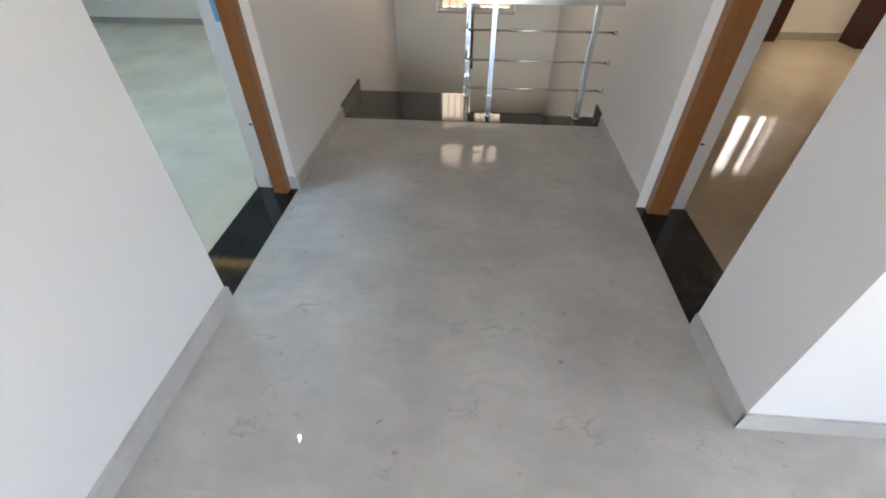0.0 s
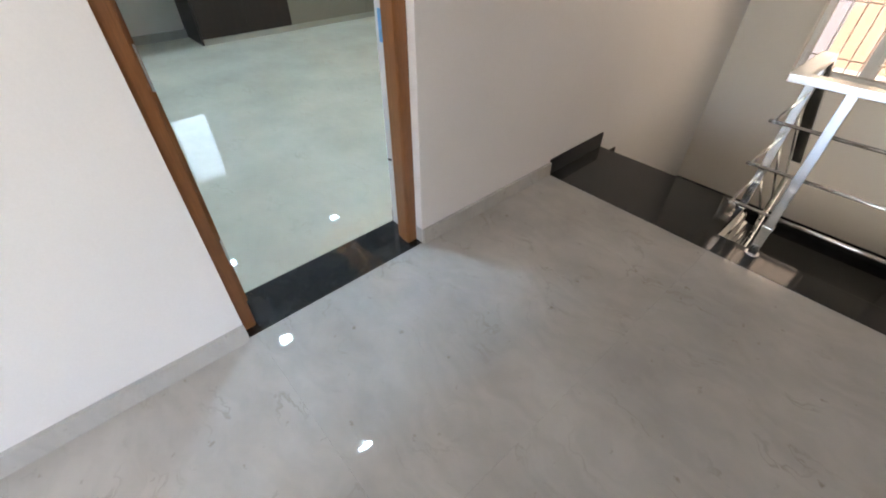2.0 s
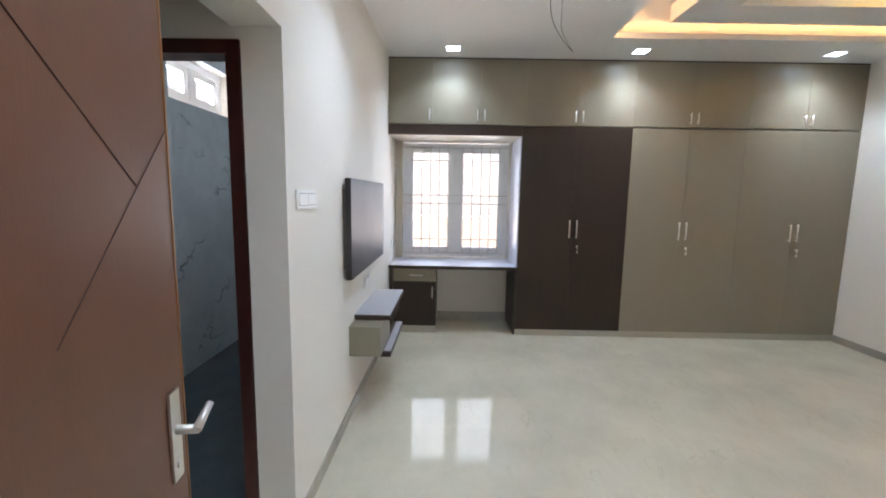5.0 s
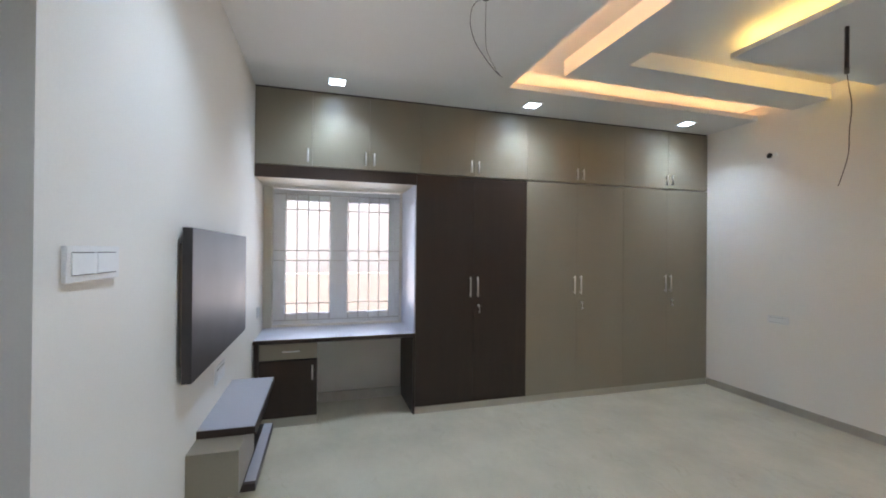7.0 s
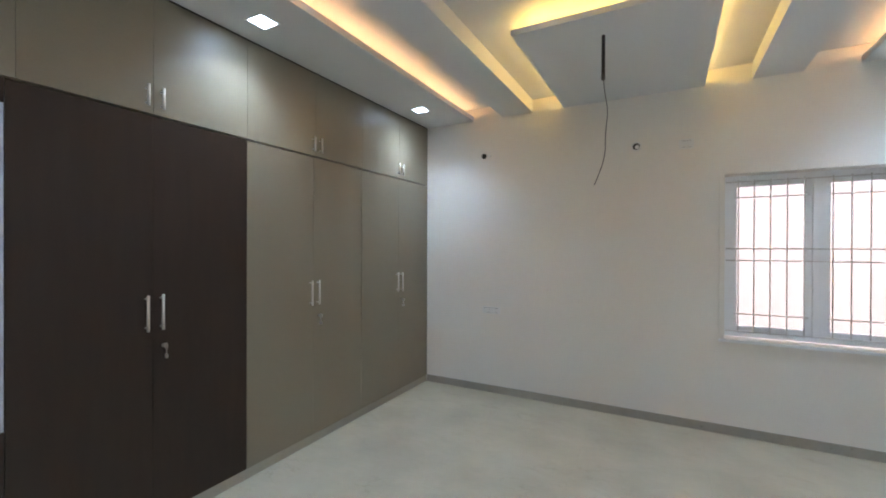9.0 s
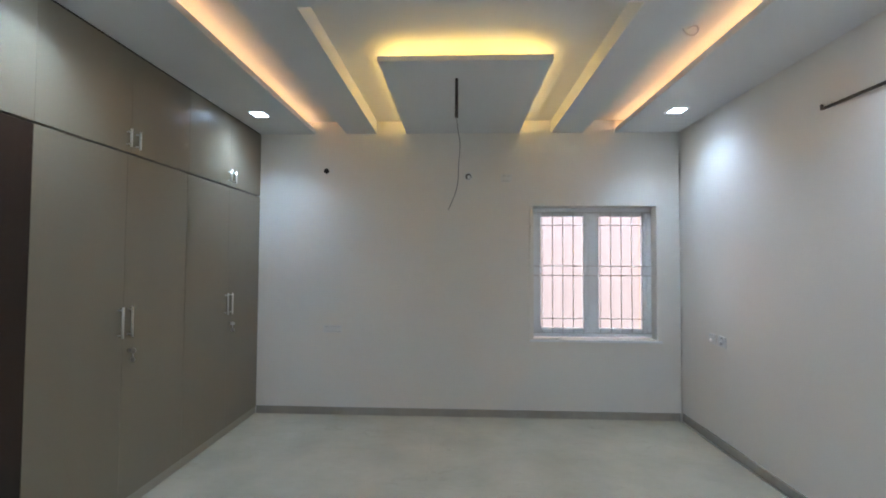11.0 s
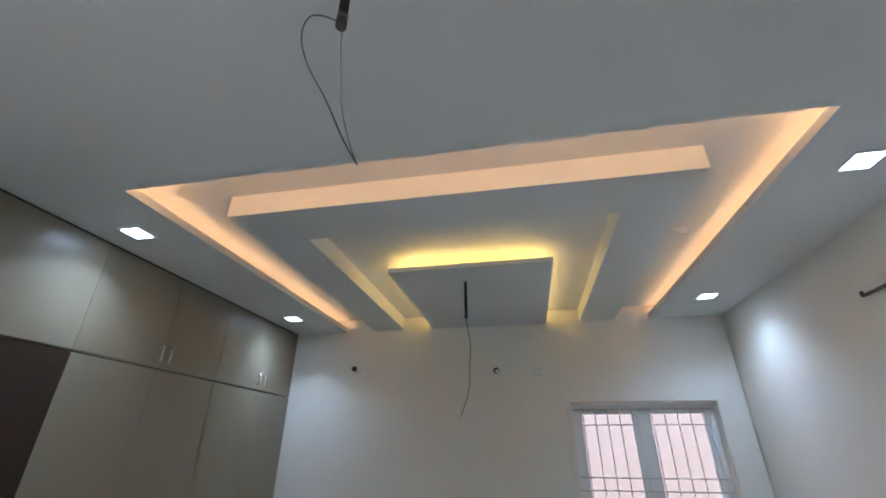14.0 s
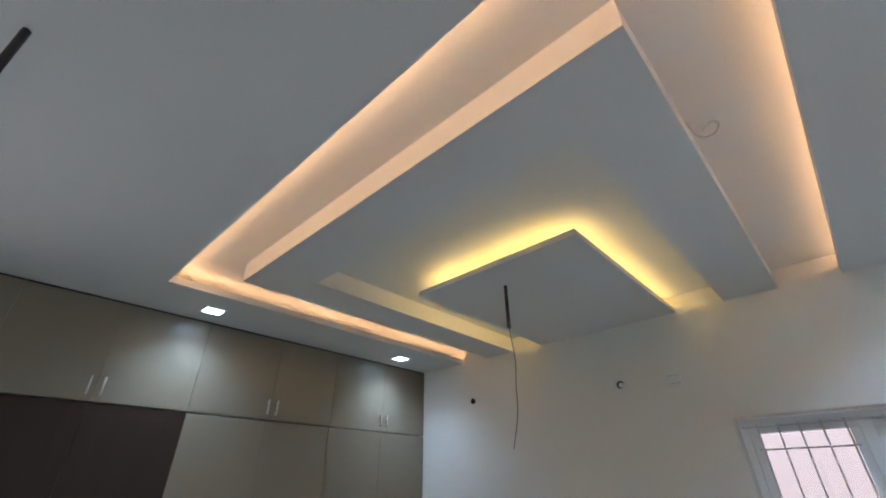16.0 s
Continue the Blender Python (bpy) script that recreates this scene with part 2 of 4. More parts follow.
PLASTIC = mat("white_switch_plastic", (0.78, 0.78, 0.76), 0.3, vary=0.02, bump=0.0)
BLACKPL = mat("black_conduit", (0.030, 0.015, 0.015), 0.35, vary=0.2)
WIRE = mat("wire_grey_brown", (0.10, 0.075, 0.06), 0.45, vary=0.2)
BATTEN = mat("batten_metal", (0.10, 0.085, 0.075), 0.4, 0.4, vary=0.15)
# near-black colour that paints the shade inside open holes
HOLE = mat("painted_hole_shade", (0.02, 0.018, 0.016), 0.9)
PINK = mat("neighbour_pink_plaster", (0.228, 0.208, 0.219), 0.85, vary=0.06, scale=0.8, fine=30, bump=0.2)
PEACH = mat("neighbour_peach_plaster", (0.25, 0.15, 0.10), 0.85, vary=0.06, scale=0.8, fine=30, bump=0.2)
PEACHWALL = mat("boundary_peach_plaster", (0.345, 0.325, 0.30), 0.85, vary=0.06, scale=0.8, fine=30, bump=0.2)
SOIL = mat("sandy_ground", (0.27, 0.235, 0.19), 0.95, vary=0.25, scale=0.15, fine=4.0, bump=0.5)
CONCRETE = mat("raw_concrete", (0.4, 0.38, 0.35), 0.9, vary=0.1)
GLASS = clear_glass("window_glass", 0.0, (0.86, 0.89, 0.90))
FROST = clear_glass("bath_glass", 0.1, (0.85, 0.93, 0.98))
LAMP = glow("lamp_diffuser", LED_COOL, 3.0)
STRIP_W = glow("warm_led_strip", LED_WARM, OUTER_LED)
STRIP_Y = glow("yellow_led_strip", LED_YELLOW, INNER_LED)


# ---------------------------------------------------------------- mesh helpers
def add_box(bm, lo, hi, bevel=0.0):
    lo, hi = [min(a, b) for a, b in zip(lo, hi)], [max(a, b) for a, b in zip(lo, hi)]
    r = bmesh.ops.create_cube(bm, size=1.0)
    vs = r["verts"]
    for v in vs:
        v.co = Vector([(lo[i] + hi[i]) / 2 + v.co[i] * (hi[i] - lo[i]) for i in range(3)])
    if bevel:
        es = list({e for v in vs for e in v.link_edges})
        bmesh.ops.bevel(bm, geom=es, offset=bevel, segments=2, profile=0.7, affect="EDGES")
    return bm


def add_prism(bm, pts, z0, z1):
    """An upright prism over a polygon, given counter-clockwise."""
    a, b = [bm.verts.new((x, y, z0)) for x, y in pts], [bm.verts.new((x, y, z1)) for x, y in pts]
    bm.faces.new(a[::-1])
    bm.faces.new(b)
    k = len(pts)
    for i in range(k):
        bm.faces.new((a[i], a[(i + 1) % k], b[(i + 1) % k], b[i]))
    return bm


def add_rod(bm, p, q, r, sides=12, r2=None):
    p, q = Vector(p), Vector(q)
    d = q - p
    m = Matrix.Translation((p + q) / 2) @ d.to_track_quat("Z", "Y").to_matrix().to_4x4()
    bmesh.ops.create_cone(bm, cap_ends=True, segments=sides, radius1=r, radius2=r if r2 is None else r2, depth=d.length, matrix=m)
    return bm


def link(name, bm, material, smooth=False):
    me = bpy.data.meshes.new(name)
    bm.normal_update()
    bm.to_mesh(me)
    bm.free()
    me.materials.append(material)
    if smooth:
        for p in me.polygons:
            p.use_smooth = len(p.vertices) == 4
    return new(name, me)


BASES = {}


def thing(name, base, label, category, group="", kind=""):
    e = new(name)
    e.empty_display_size = 0.1
    e.location = base
    BASES[e] = Matrix.Translation(base)
    return tagged(e, label, category, group, kind)


def part(name, bm, material, parent, label="", smooth=False):
    ob = link(name, bm, material, smooth)
    ob.parent = parent
    ob.matrix_parent_inverse = BASES.get(parent, Matrix.Identity(4)).inverted()
    if label:
        ob["label"] = label
    return ob


def slab(name, lo, hi, material, parent, bevel=0.0, label=""):
    return part(name, add_box(bmesh.new(), lo, hi, bevel), material, parent, label)


def rod(name, p, q, r, material, parent, label="", sides=12):
    return part(name, add_rod(bmesh.new(), p, q, r, sides), material, parent, label, True)


def cable(name, pts, r, material, parent, label=""):
    cu = bpy.data.curves.new(name, "CURVE")
    cu.dimensions, cu.bevel_depth, cu.bevel_resolution, cu.resolution_u = "3D", r, 2, 6
    sp = cu.splines.new("NURBS")
    sp.points.add(len(pts) - 1)
    for q, c in zip(sp.points, pts):
        q.co = (*c, 1)
    sp.use_endpoint_u, sp.order_u = True, 3
    tmp = bpy.data.objects.new("tmp_cable", cu)
    me = bpy.data.meshes.new_from_object(tmp)
    bpy.data.objects.remove(tmp)
    bpy.data.curves.remove(cu)
    me.materials.clear()
    me.materials.append(material)
    ob = new(name, me)
    ob.parent = parent
    ob.matrix_parent_inverse = BASES[parent].inverted()
    if label:
        ob["label"] = label
    return ob


def wall_with_openings(name, axis, c0, c1, a0, a1, z0, z1, openings, label, material=None):
    """A wall of thickness c0..c1 across axis, from a0 to a1 along the other, with holes (a, b, low, high)."""
    bm = bmesh.new()
    cuts = sorted({a0, a1, *[o[0] for o in openings], *[o[1] for o in openings]})
    for a, b in zip(cuts, cuts[1:]):
        spans, z = [], z0
        for o in sorted((o for o in openings if o[0] <= a and o[1] >= b), key=lambda o: o[2]):
            if o[2] > z:
                spans.append((z, o[2]))
            z = o[3]
        if z < z1:
            spans.append((z, z1))
        for s, t in spans:
            if axis == "x":
                add_box(bm, (c0, a, s), (c1, b, t))
            else:
                add_box(bm, (a, c0, s), (b, c1, t))
    bmesh.ops.remove_doubles(bm, verts=bm.verts, dist=0.0001)
    return tagged(link(name, bm, material or PAINT), label, "wall", kind="structure")


def structure(name, lo, hi, material, label, category):
    return tagged(link(name, add_box(bmesh.new(), lo, hi), material), label, category, kind="structure")


CZ = 2.81          # the ceiling's underside
TOP = 3.05         # the slab above
GROOVE = 2.935     # top of the lit grooves

# ---------------------------------------------------------------- walls
wall_with_openings("wall_west", "x", -5.853, -5.623, -0.22, 6.54, -3.2, TOP, [(1.553, 2.792, 0.735, 2.07)], "cream painted outer wall with a window over the desk")
wall_with_openings("wall_north", "y", 6.185, 6.54, -5.623, -0.845, -3.2, TOP, [(-2.265, -1.075, 0.765, 2.075)], "cream painted bedroom wall with a barred window")
partition = wall_with_openings("wall_bedroom_east", "x", -0.845, -0.61, -2.6, 6.54, -3.2, TOP, [(1.52, 2.43, 0.0, 2.092)], "white wall between bedroom and passage", PASSAGE_PAINT)
partition.data.materials.append(PAINT)
for v in partition.data.vertices:
    if v.co.x < -0.8:
        v.co.x = -0.866 + (v.co.y - 1.5) * 0.0075
for p in partition.data.polygons:
    p.material_index = 1 if p.normal.x < -0.9 else 0
bm = bmesh.new()
add_prism(bm, [(-2.375, 1.283), (-2.375, 1.441), (-5.623, 1.478), (-5.623, 1.33)], 0, TOP)
bmesh.ops.recalc_face_normals(bm, faces=bm.faces)
tagged(link("wall_south", bm, PAINT), "cream painted bedroom wall behind the television panel", "wall", kind="structure")
wall_with_openings("wall_bath", "x", -2.495, -2.375, 0.0, 1.283, 0.0, TOP, [(0.40, 1.283, 0.0, 2.036)], "white wall round the bathroom door")
structure("beam", (-2.375, 1.25, 2.08), (-0.845, 1.441, TOP), PAINT, "white painted beam over the bathroom lobby", "beam")
wall_with_openings("wall_outer_south", "y", -0.22, 0.0, -5.623, -0.845, -3.2, TOP, [(-4.84, -3.89, 2.15, 2.54)], "outer wall behind bathroom and lobby")
wall_with_openings("wall_passage_east", "x", 1.41, 1.68, 1.10, 6.10, -3.2, TOP, [(1.53, 2.40, 0.0, 2.13)], "white passage wall with a wooden door frame", PASSAGE_PAINT)
wall_with_openings("wall_hall_north", "y", 1.10, 1.33, 1.68, 5.50, -3.2, TOP, [], "white hall wall beside the passage", PASSAGE_PAINT)
wall_with_openings("wall_stair_north", "y", 6.10, 6.54, -0.61, 5.50, -3.2, TOP, [(-0.085, 0.865, 0.215, 1.36), (-0.085, 0.865, 1.56, 2.08), (3.97, 4.72, 0.95, 2.0)], "white stairwell wall with a window above the landing")
wall_with_openings("wall_east", "x", 5.50, 5.73, -2.6, 6.54, -3.2, TOP, [(-2.15, 0.45, 0.7, 2.3)], "white outer wall")
# this opening is out of view, added only to let light into the passage
wall_with_openings("wall_hall_south", "y", -2.83, -2.60, -0.83, 5.73, -3.2, TOP, [(-0.4, 1.2, 0.05, 2.1)], "unseen hall wall with an opening added for daylight")

# ---------------------------------------------------------------- ceilings
bm = bmesh.new()
OX0, OX1, OY0 = -4.465, -1.462, 3.4478      # opening of the outer groove
BX0, BX1, BY0 = -4.1437, -1.7805, 3.7604      # hanging frame, outer edge
IX0, IX1, IY0 = -3.8377, -2.0915, 4.0895      # hanging frame, inner edge
CX0, CX1, CY0 = -3.5375, -2.4064, 4.6727      # middle panel
NY = 6.185
LIP = 0.045
LEDGE = 0.25
for lo, hi in (((-5.623, 1.441), (-0.845, OY0)), ((-5.623, OY0), (OX0, NY)), ((OX1, OY0), (-0.845, NY))):
    add_box(bm, (*lo, CZ), (*hi, CZ + LIP))
for lo, hi in (((-5.623, 1.441), (-0.845, OY0 - LEDGE)), ((-5.623, OY0 - LEDGE), (OX0 - LEDGE, NY)), ((OX1 + LEDGE, OY0 - LEDGE), (-0.845, NY))):
    add_box(bm, (*lo, CZ + LIP), (*hi, GROOVE))
add_box(bm, (-5.623, 1.441, GROOVE), (-0.845, NY, TOP))
# hanging frame
for lo, hi in (((BX0, BY0), (BX1, IY0)), ((BX0, IY0), (IX0, NY)), ((IX1, IY0), (BX1, NY))):
    add_box(bm, (*lo, CZ), (*hi, GROOVE))
# middle panel on a narrower core
add_box(bm, (CX0, CY0, CZ), (CX1, NY, CZ + 0.035))
add_box(bm, (CX0 + 0.20, CY0 + 0.20, CZ + 0.035), (CX1 - 0.20, NY, GROOVE))
bmesh.ops.remove_doubles(bm, verts=bm.verts, dist=0.0001)
tagged(link("ceiling", bm, CEIL), "white false ceiling with stepped panels and lit grooves", "ceiling", kind="structure")
structure("ceiling_lobby", (-5.623, 0.0, CZ), (-0.845, 1.25, TOP), CEIL, "plain white lobby ceiling", "ceiling")
structure("ceiling_passage", (-0.61, -2.6, CZ), (1.41, 6.10, TOP), CEIL, "plain white passage ceiling", "ceiling")
structure("ceiling_hall", (1.41, -2.6, CZ), (5.50, 1.10, TOP), CEIL, "plain white hall ceiling", "ceiling")
structure("ceiling_east_room", (1.68, 1.33, CZ), (5.50, 6.10, TOP), CEIL, "plain white room ceiling", "ceiling")
structure("roof", (-5.853, -2.83, TOP), (5.73, 6.54, TOP + 0.12), CONCRETE, "flat concrete roof slab", "roof")


def led(name, lo, hi, material, label):
    e = thing(name, [(a + b) / 2 for a, b in zip(lo, hi)], label, "led strip", "cove strips")
    slab("glowing_tape", lo, hi, material, e)


z = CZ + LIP
led("led_strip", (OX0 - 0.055, OY0 + 0.02, z), (OX0 - 0.051, NY - 0.02, z + 0.010), STRIP_W, "warm glowing strip hidden behind the groove's lip")
led("led_strip", (OX1 + 0.051, OY0 + 0.02, z), (OX1 + 0.055, NY - 0.02, z + 0.010), STRIP_W, "warm glowing strip hidden behind the groove's lip")
led("led_strip", (OX0 - 0.05, OY0 - 0.085, z), (OX1 + 0.05, OY0 - 0.045, z + 0.018), STRIP_W, "warm glowing strip hidden behind the groove's lip")
z = CZ + 0.035
led("led_strip", (CX0 + 0.060, CY0 + 0.06, z), (CX0 + 0.065, NY - 0.02, z + 0.032), STRIP_Y, "yellow glowing strip on the middle panel's back")
led("led_strip", (CX1 - 0.065, CY0 + 0.06, z), (CX1 - 0.060, NY - 0.02, z + 0.032), STRIP_Y, "yellow glowing strip on the middle panel's back")
led("led_strip", (CX0 + 0.10, CY0 + 0.070, z), (CX1 - 0.10, CY0 + 0.075, z + 0.032), STRIP_Y, "yellow glowing strip on the middle panel's back")

# ---------------------------------------------------------------- square downlights
def downlight(x, y, watts=DOWNLIGHT_WATTS, s=0.058, color=LED_COOL):
    e = thing("downlight", (x, y, CZ), "small square white recessed ceiling light, switched on", "ceiling light", "ceiling downlights")
    bm = bmesh.new()
    for lo, hi in (((-s - .012, -s - .012), (s + .012, -s)), ((-s - .012, s), (s + .012, s + .012)), ((-s - .012, -s), (-s, s)), ((s, -s), (s + .012, s))):
        add_box(bm, (x + lo[0], y + lo[1], CZ - 0.007), (x + hi[0], y + hi[1], CZ - 0.0005))
    part("rim", bm, PLASTIC, e)
    slab("diffuser", (x - s, y - s, CZ - 0.004), (x + s, y + s, CZ - 0.001), LAMP, e, label="glowing white diffuser")
    li = new("downlight_lamp", bpy.data.lights.new("downlight_lamp", "AREA"))
    li.data.shape, li.data.size, li.data.energy, li.data.color = "SQUARE", 2 * s, watts, color
    li.data.spread = radians(118)
    li.location = (x, y, CZ - 0.008)


for x, y in ((-4.7647, 2.1051), (-4.7647, 3.8285), (-4.7647, 5.6006), (-1.1693, 2.0856), (-1.1693, 3.8188), (-1.1693, 5.5812), (-2.945, 2.0856)):
    downlight(x, y, DOWNLIGHT_WATTS * (1.35 if y < 2.1 else 1.0))
downlight(4.22, 4.87, 2.0, 0.026, (1.0, 0.86, 0.66))

# ---------------------------------------------------------------- windows
def window(name, place, w, h, label, bars_v=3, sash_w=0.0, sill=True, frost=False, deep=0.05, bar=0.005, f=0.055, s=0.052):
    """A two-sash white window: local x along the width, y towards the room, z up, from its lower corner."""
    e = thing(name, (0, 0, 0), label, "window", kind="structure")
    mid, m2 = w / 2, min(0.03, f)
    bm = bmesh.new()
    for lo, hi in (((0, 0), (w, f)), ((0, h - f), (w, h)), ((0, f), (f, h - f)), ((w - f, f), (w, h - f)), ((mid - m2, f), (mid + m2, h - f))):
        add_box(bm, (lo[0], -deep, lo[1]), (hi[0], 0.0, hi[1]), 0.004)
    part("window_frame", bm, UPVC, e)
    for a, b in ((f, mid - m2), (mid + m2, w - f)):
        bm = bmesh.new()
        for lo, hi in (((a, f), (b, f + s)), ((a, h - f - s), (b, h - f)), ((a, f + s), (a + s, h - f - s)), ((b - s, f + s), (b, h - f - s))):
            add_box(bm, (lo[0], -deep - 0.012, lo[1]), (hi[0], -0.012, hi[1]), 0.004)
        sash = part("sash", bm, UPVC, e)
        g = part("pane", add_box(bmesh.new(), (a + s, -deep + 0.004, f + s), (b - s, -deep + 0.008, h - f - s)), FROST if frost else GLASS, sash)
        g.visible_shadow = False
        if not frost:
            half = (b - a - 2 * s) / 2
            n = bars_v + 2
            for i in range(n):
                u = (a + b) / 2 + (half - 0.008) * (2 * i / (n - 1) - 1)
                rod("grille_bar", (u, 0.012, 0.035), (u, 0.012, h - 0.035), bar, GRILLE, e, sides=8)
            for v in (f + s + 0.10, h - f - s - 0.09):
                rod("grille_bar", (a + s * 0.6, 0.016, v), (b - s * 0.6, 0.016, v), bar, GRILLE, e, sides=8)
    if not frost:
        for v in (0.045, h * 0.475, h * 0.548, h - 0.05):
            rod("grille_bar", (0.01, 0.016, v), (w - 0.01, 0.016, v), bar, GRILLE, e, sides=8)
        slab("handle", (mid + 0.045, -0.012, h * 0.49), (mid + 0.065, 0.012, h * 0.49 + 0.09), UPVC, e, 0.003)
    e.matrix_world = place
    return e


window("window_1", pose(-5.683, 2.788, 0.742, 0, 0, -90), 1.232, 1.32, "white two-sash window with thin steel bars over the desk", bar=0.0045)
window("window_2", pose(-1.080, 6.275, 0.775, 0, 0, 180), 1.18, 1.295, "white two-sash barred window facing a pink wall", f=0.042, s=0.044)
# window_6 is out of view, added only to bring light into the stairwell
window("window_6", pose(0.86, 6.22, 1.565, 0, 0, 180), 0.94, 0.51, "unseen white barred upper stairwell window, added for light", bars_v=3, f=0.022, s=0.024)
window("window_3", pose(0.86, 6.16, 0.220, 0, 0, 180), 0.94, 1.135, "white barred stairwell window facing a peach wall", bars_v=3, f=0.022, s=0.024)
window("window_4", pose(4.715, 6.22, 0.955, 0, 0, 180), 0.74, 1.04, "white barred window in the room across the passage", bars_v=2, f=0.03, s=0.03)
window("window_5", pose(-4.835, -0.10, 2.155, 0, 0, 0), 0.94, 0.38, "frosted bathroom ventilator window", frost=True)
structure("sunshade", (-6.12, 1.30, 2.12), (-5.854, 3.05, 2.20), PEACH, "painted concrete sunshade above the desk window", "sunshade")
structure("window_sill", (-2.305, 6.160, 0.742), (-1.03, 6.1725, 0.762), UPVC, "narrow white sill under the bedroom window", "sill")
# plaster borders round the openings
bm = bmesh.new()
for lo, hi in (((-2.302, 0.73), (-1.045, 0.763)), ((-2.302, 2.077), (-1.045, 2.10)), ((-2.302, 0.763), (-2.2671, 2.077)), ((-1.0733, 0.763), (-1.045, 2.077))):
    add_box(bm, (lo[0], 6.173, lo[1]), (hi[0], 6.1845, hi[1]), 0.002)
tagged(link("trim", bm, PAINT), "raised white plaster border round the bedroom window", "trim", kind="structure")
bm = bmesh.new()
for lo, hi in (((-0.125, 0.176), (0.905, 0.213)), ((-0.125, 1.362), (0.905, 1.40)), ((-0.125, 0.213), (-0.087, 1.362)), ((0.867, 0.213), (0.905, 1.362))):
    add_box(bm, (lo[0], 6.088, lo[1]), (hi[0], 6.0995, hi[1]), 0.002)
tagged(link("trim", bm, PAINT), "raised white plaster border round the stairwell window", "trim", kind="structure")

# ---------------------------------------------------------------- door frames and the door
def door_frame(name, x0, x1, y0, y1, h, material, label, w=0.058, hinged=False):
    e = thing(name, ((x0 + x1) / 2, y0, 0), label, "door frame", kind="structure")
    m = (x0 + x1) / 2
    for nm, lo, hi in (("jamb", (y0, 0.0), (y0 + w, h)), ("jamb", (y1 - w, 0.0), (y1, h)), ("head", (y0 + w, h - w), (y1 - w, h))):
        if hinged and nm == "jamb" and lo[0] == y0:
            continue
        bm = add_box(bmesh.new(), (x0, lo[0], lo[1]), (x1, hi[0], hi[1]), 0.004)
        # rebate for the leaf
        if nm == "jamb":
            s = 1 if lo[0] == y0 else -1
            edge = hi[0] if s > 0 else lo[0]
            add_box(bm, (m - 0.012, edge, 0.0), (x1 - 0.004, edge + s * 0.005, h - w), 0.003)
        part(nm, bm, material, e)
    return e


def hinge_jamb(e, x0, x1, y0, h):
    """The hinge side of the frame: a moulded face, then a rebate that takes the leaf."""
    bm = add_box(bmesh.new(), (x0 + 0.065, y0, 0), (x1, y0 + 0.046, h), 0.004)
    add_box(bm, (x0 + 0.065, y0 + 0.0462, 0), (x1 - 0.009, y0 + 0.051, h - 0.058), 0.002)
    add_box(bm, (x0, y0, 0), (x0 + 0.0648, y0 + 0.036, h), 0.002)
    part("jamb", bm, WOOD, e)


frame_1 = door_frame("door_frame_1", -0.742, -0.655, 1.5215, 2.4285, 2.09, WOOD, "varnished teak frame of the bedroom door", 0.052, hinged=True)
hinge_jamb(frame_1, -0.785, -0.655, 1.5215, 2.09)
for zz in (0.292, 0.987, 1.812):
    leaf = slab("hinge_leaf", (-0.782, 1.5577, zz - 0.065), (-0.722, 1.5600, zz + 0.065), STEEL, frame_1, 0.0005, "brushed steel hinge leaf")
    for q in (-0.042, 0.0, 0.042):
        rod("screw", (-0.745, 1.5601, zz + q), (-0.745, 1.5612, zz + q), 0.004, BATTEN, leaf, sides=8)
slab("strike_plate", (-0.766, 2.3785, 0.935), (-0.7425, 2.3825, 1.05), FILM, frame_1, 0.001, "strike plate under sky blue protective film")
frame_2 = door_frame("door_frame_2", 1.46, 1.575, 1.533, 2.397, 2.128, WOOD, "varnished teak frame opposite the bedroom door")
for parent, x, y in ((frame_1, -0.7435, 2.3700), (frame_2, 1.5765, 2.3330)):
    s = -1 if x < 0 else 1
    part("stop_pin", add_rod(bmesh.new(), (x, y, 0.44), (x + s * 0.016, y - 0.004, 0.442), 0.006, 8, 0.004), BLACKPL, parent, "small dark stop pin", True)
door_frame("door_frame_3", -2.475, -2.370, 0.403, 1.280, 2.033, MAROON, "dark maroon frame of the bathroom doorway", 0.052)

e = thing("door_1", (-0.798, 1.579, 0.012), "dark mahogany door with grooved lines, standing wide open", "door", kind="structure")
LW, LH, LT = 0.820, 2.02, 0.036
BASES[e] = Matrix.Identity(4)
slab("leaf", (0.006, -LT / 2 + 0.002, 0), (LW - 0.006, LT / 2 - 0.002, LH), DOORSKIN, e, 0.0015)
for a, b in ((0, 0.006), (LW - 0.006, LW)):
    slab("edge_band", (a, -LT / 2, 0), (b, LT / 2, LH), WOOD, e, 0.001, "orange teak edging")


def groove(p, q):
    d = Vector((q[0] - p[0], 0, q[1] - p[1]))
    bm = bmesh.new()
    add_box(bm, (-d.length / 2, -0.0008, -0.0007), (d.length / 2, 0.0008, 0.0007))
    m = Matrix.Translation(((p[0] + q[0]) / 2, -LT / 2 + 0.0012, (p[1] + q[1]) / 2)) @ Matrix.Rotation(-math.atan2(d.z, d.x), 4, "Y")
    bmesh.ops.transform(bm, matrix=m, verts=bm.verts)
    bm2 = bm.copy()
    bmesh.ops.transform(bm2, matrix=Matrix.Translation((0, LT - 0.0024, 0)), verts=bm2.verts)
    part("groove_line", bm, DOORGROOVE, e)
    part("groove_line", bm2, DOORGROOVE, e)


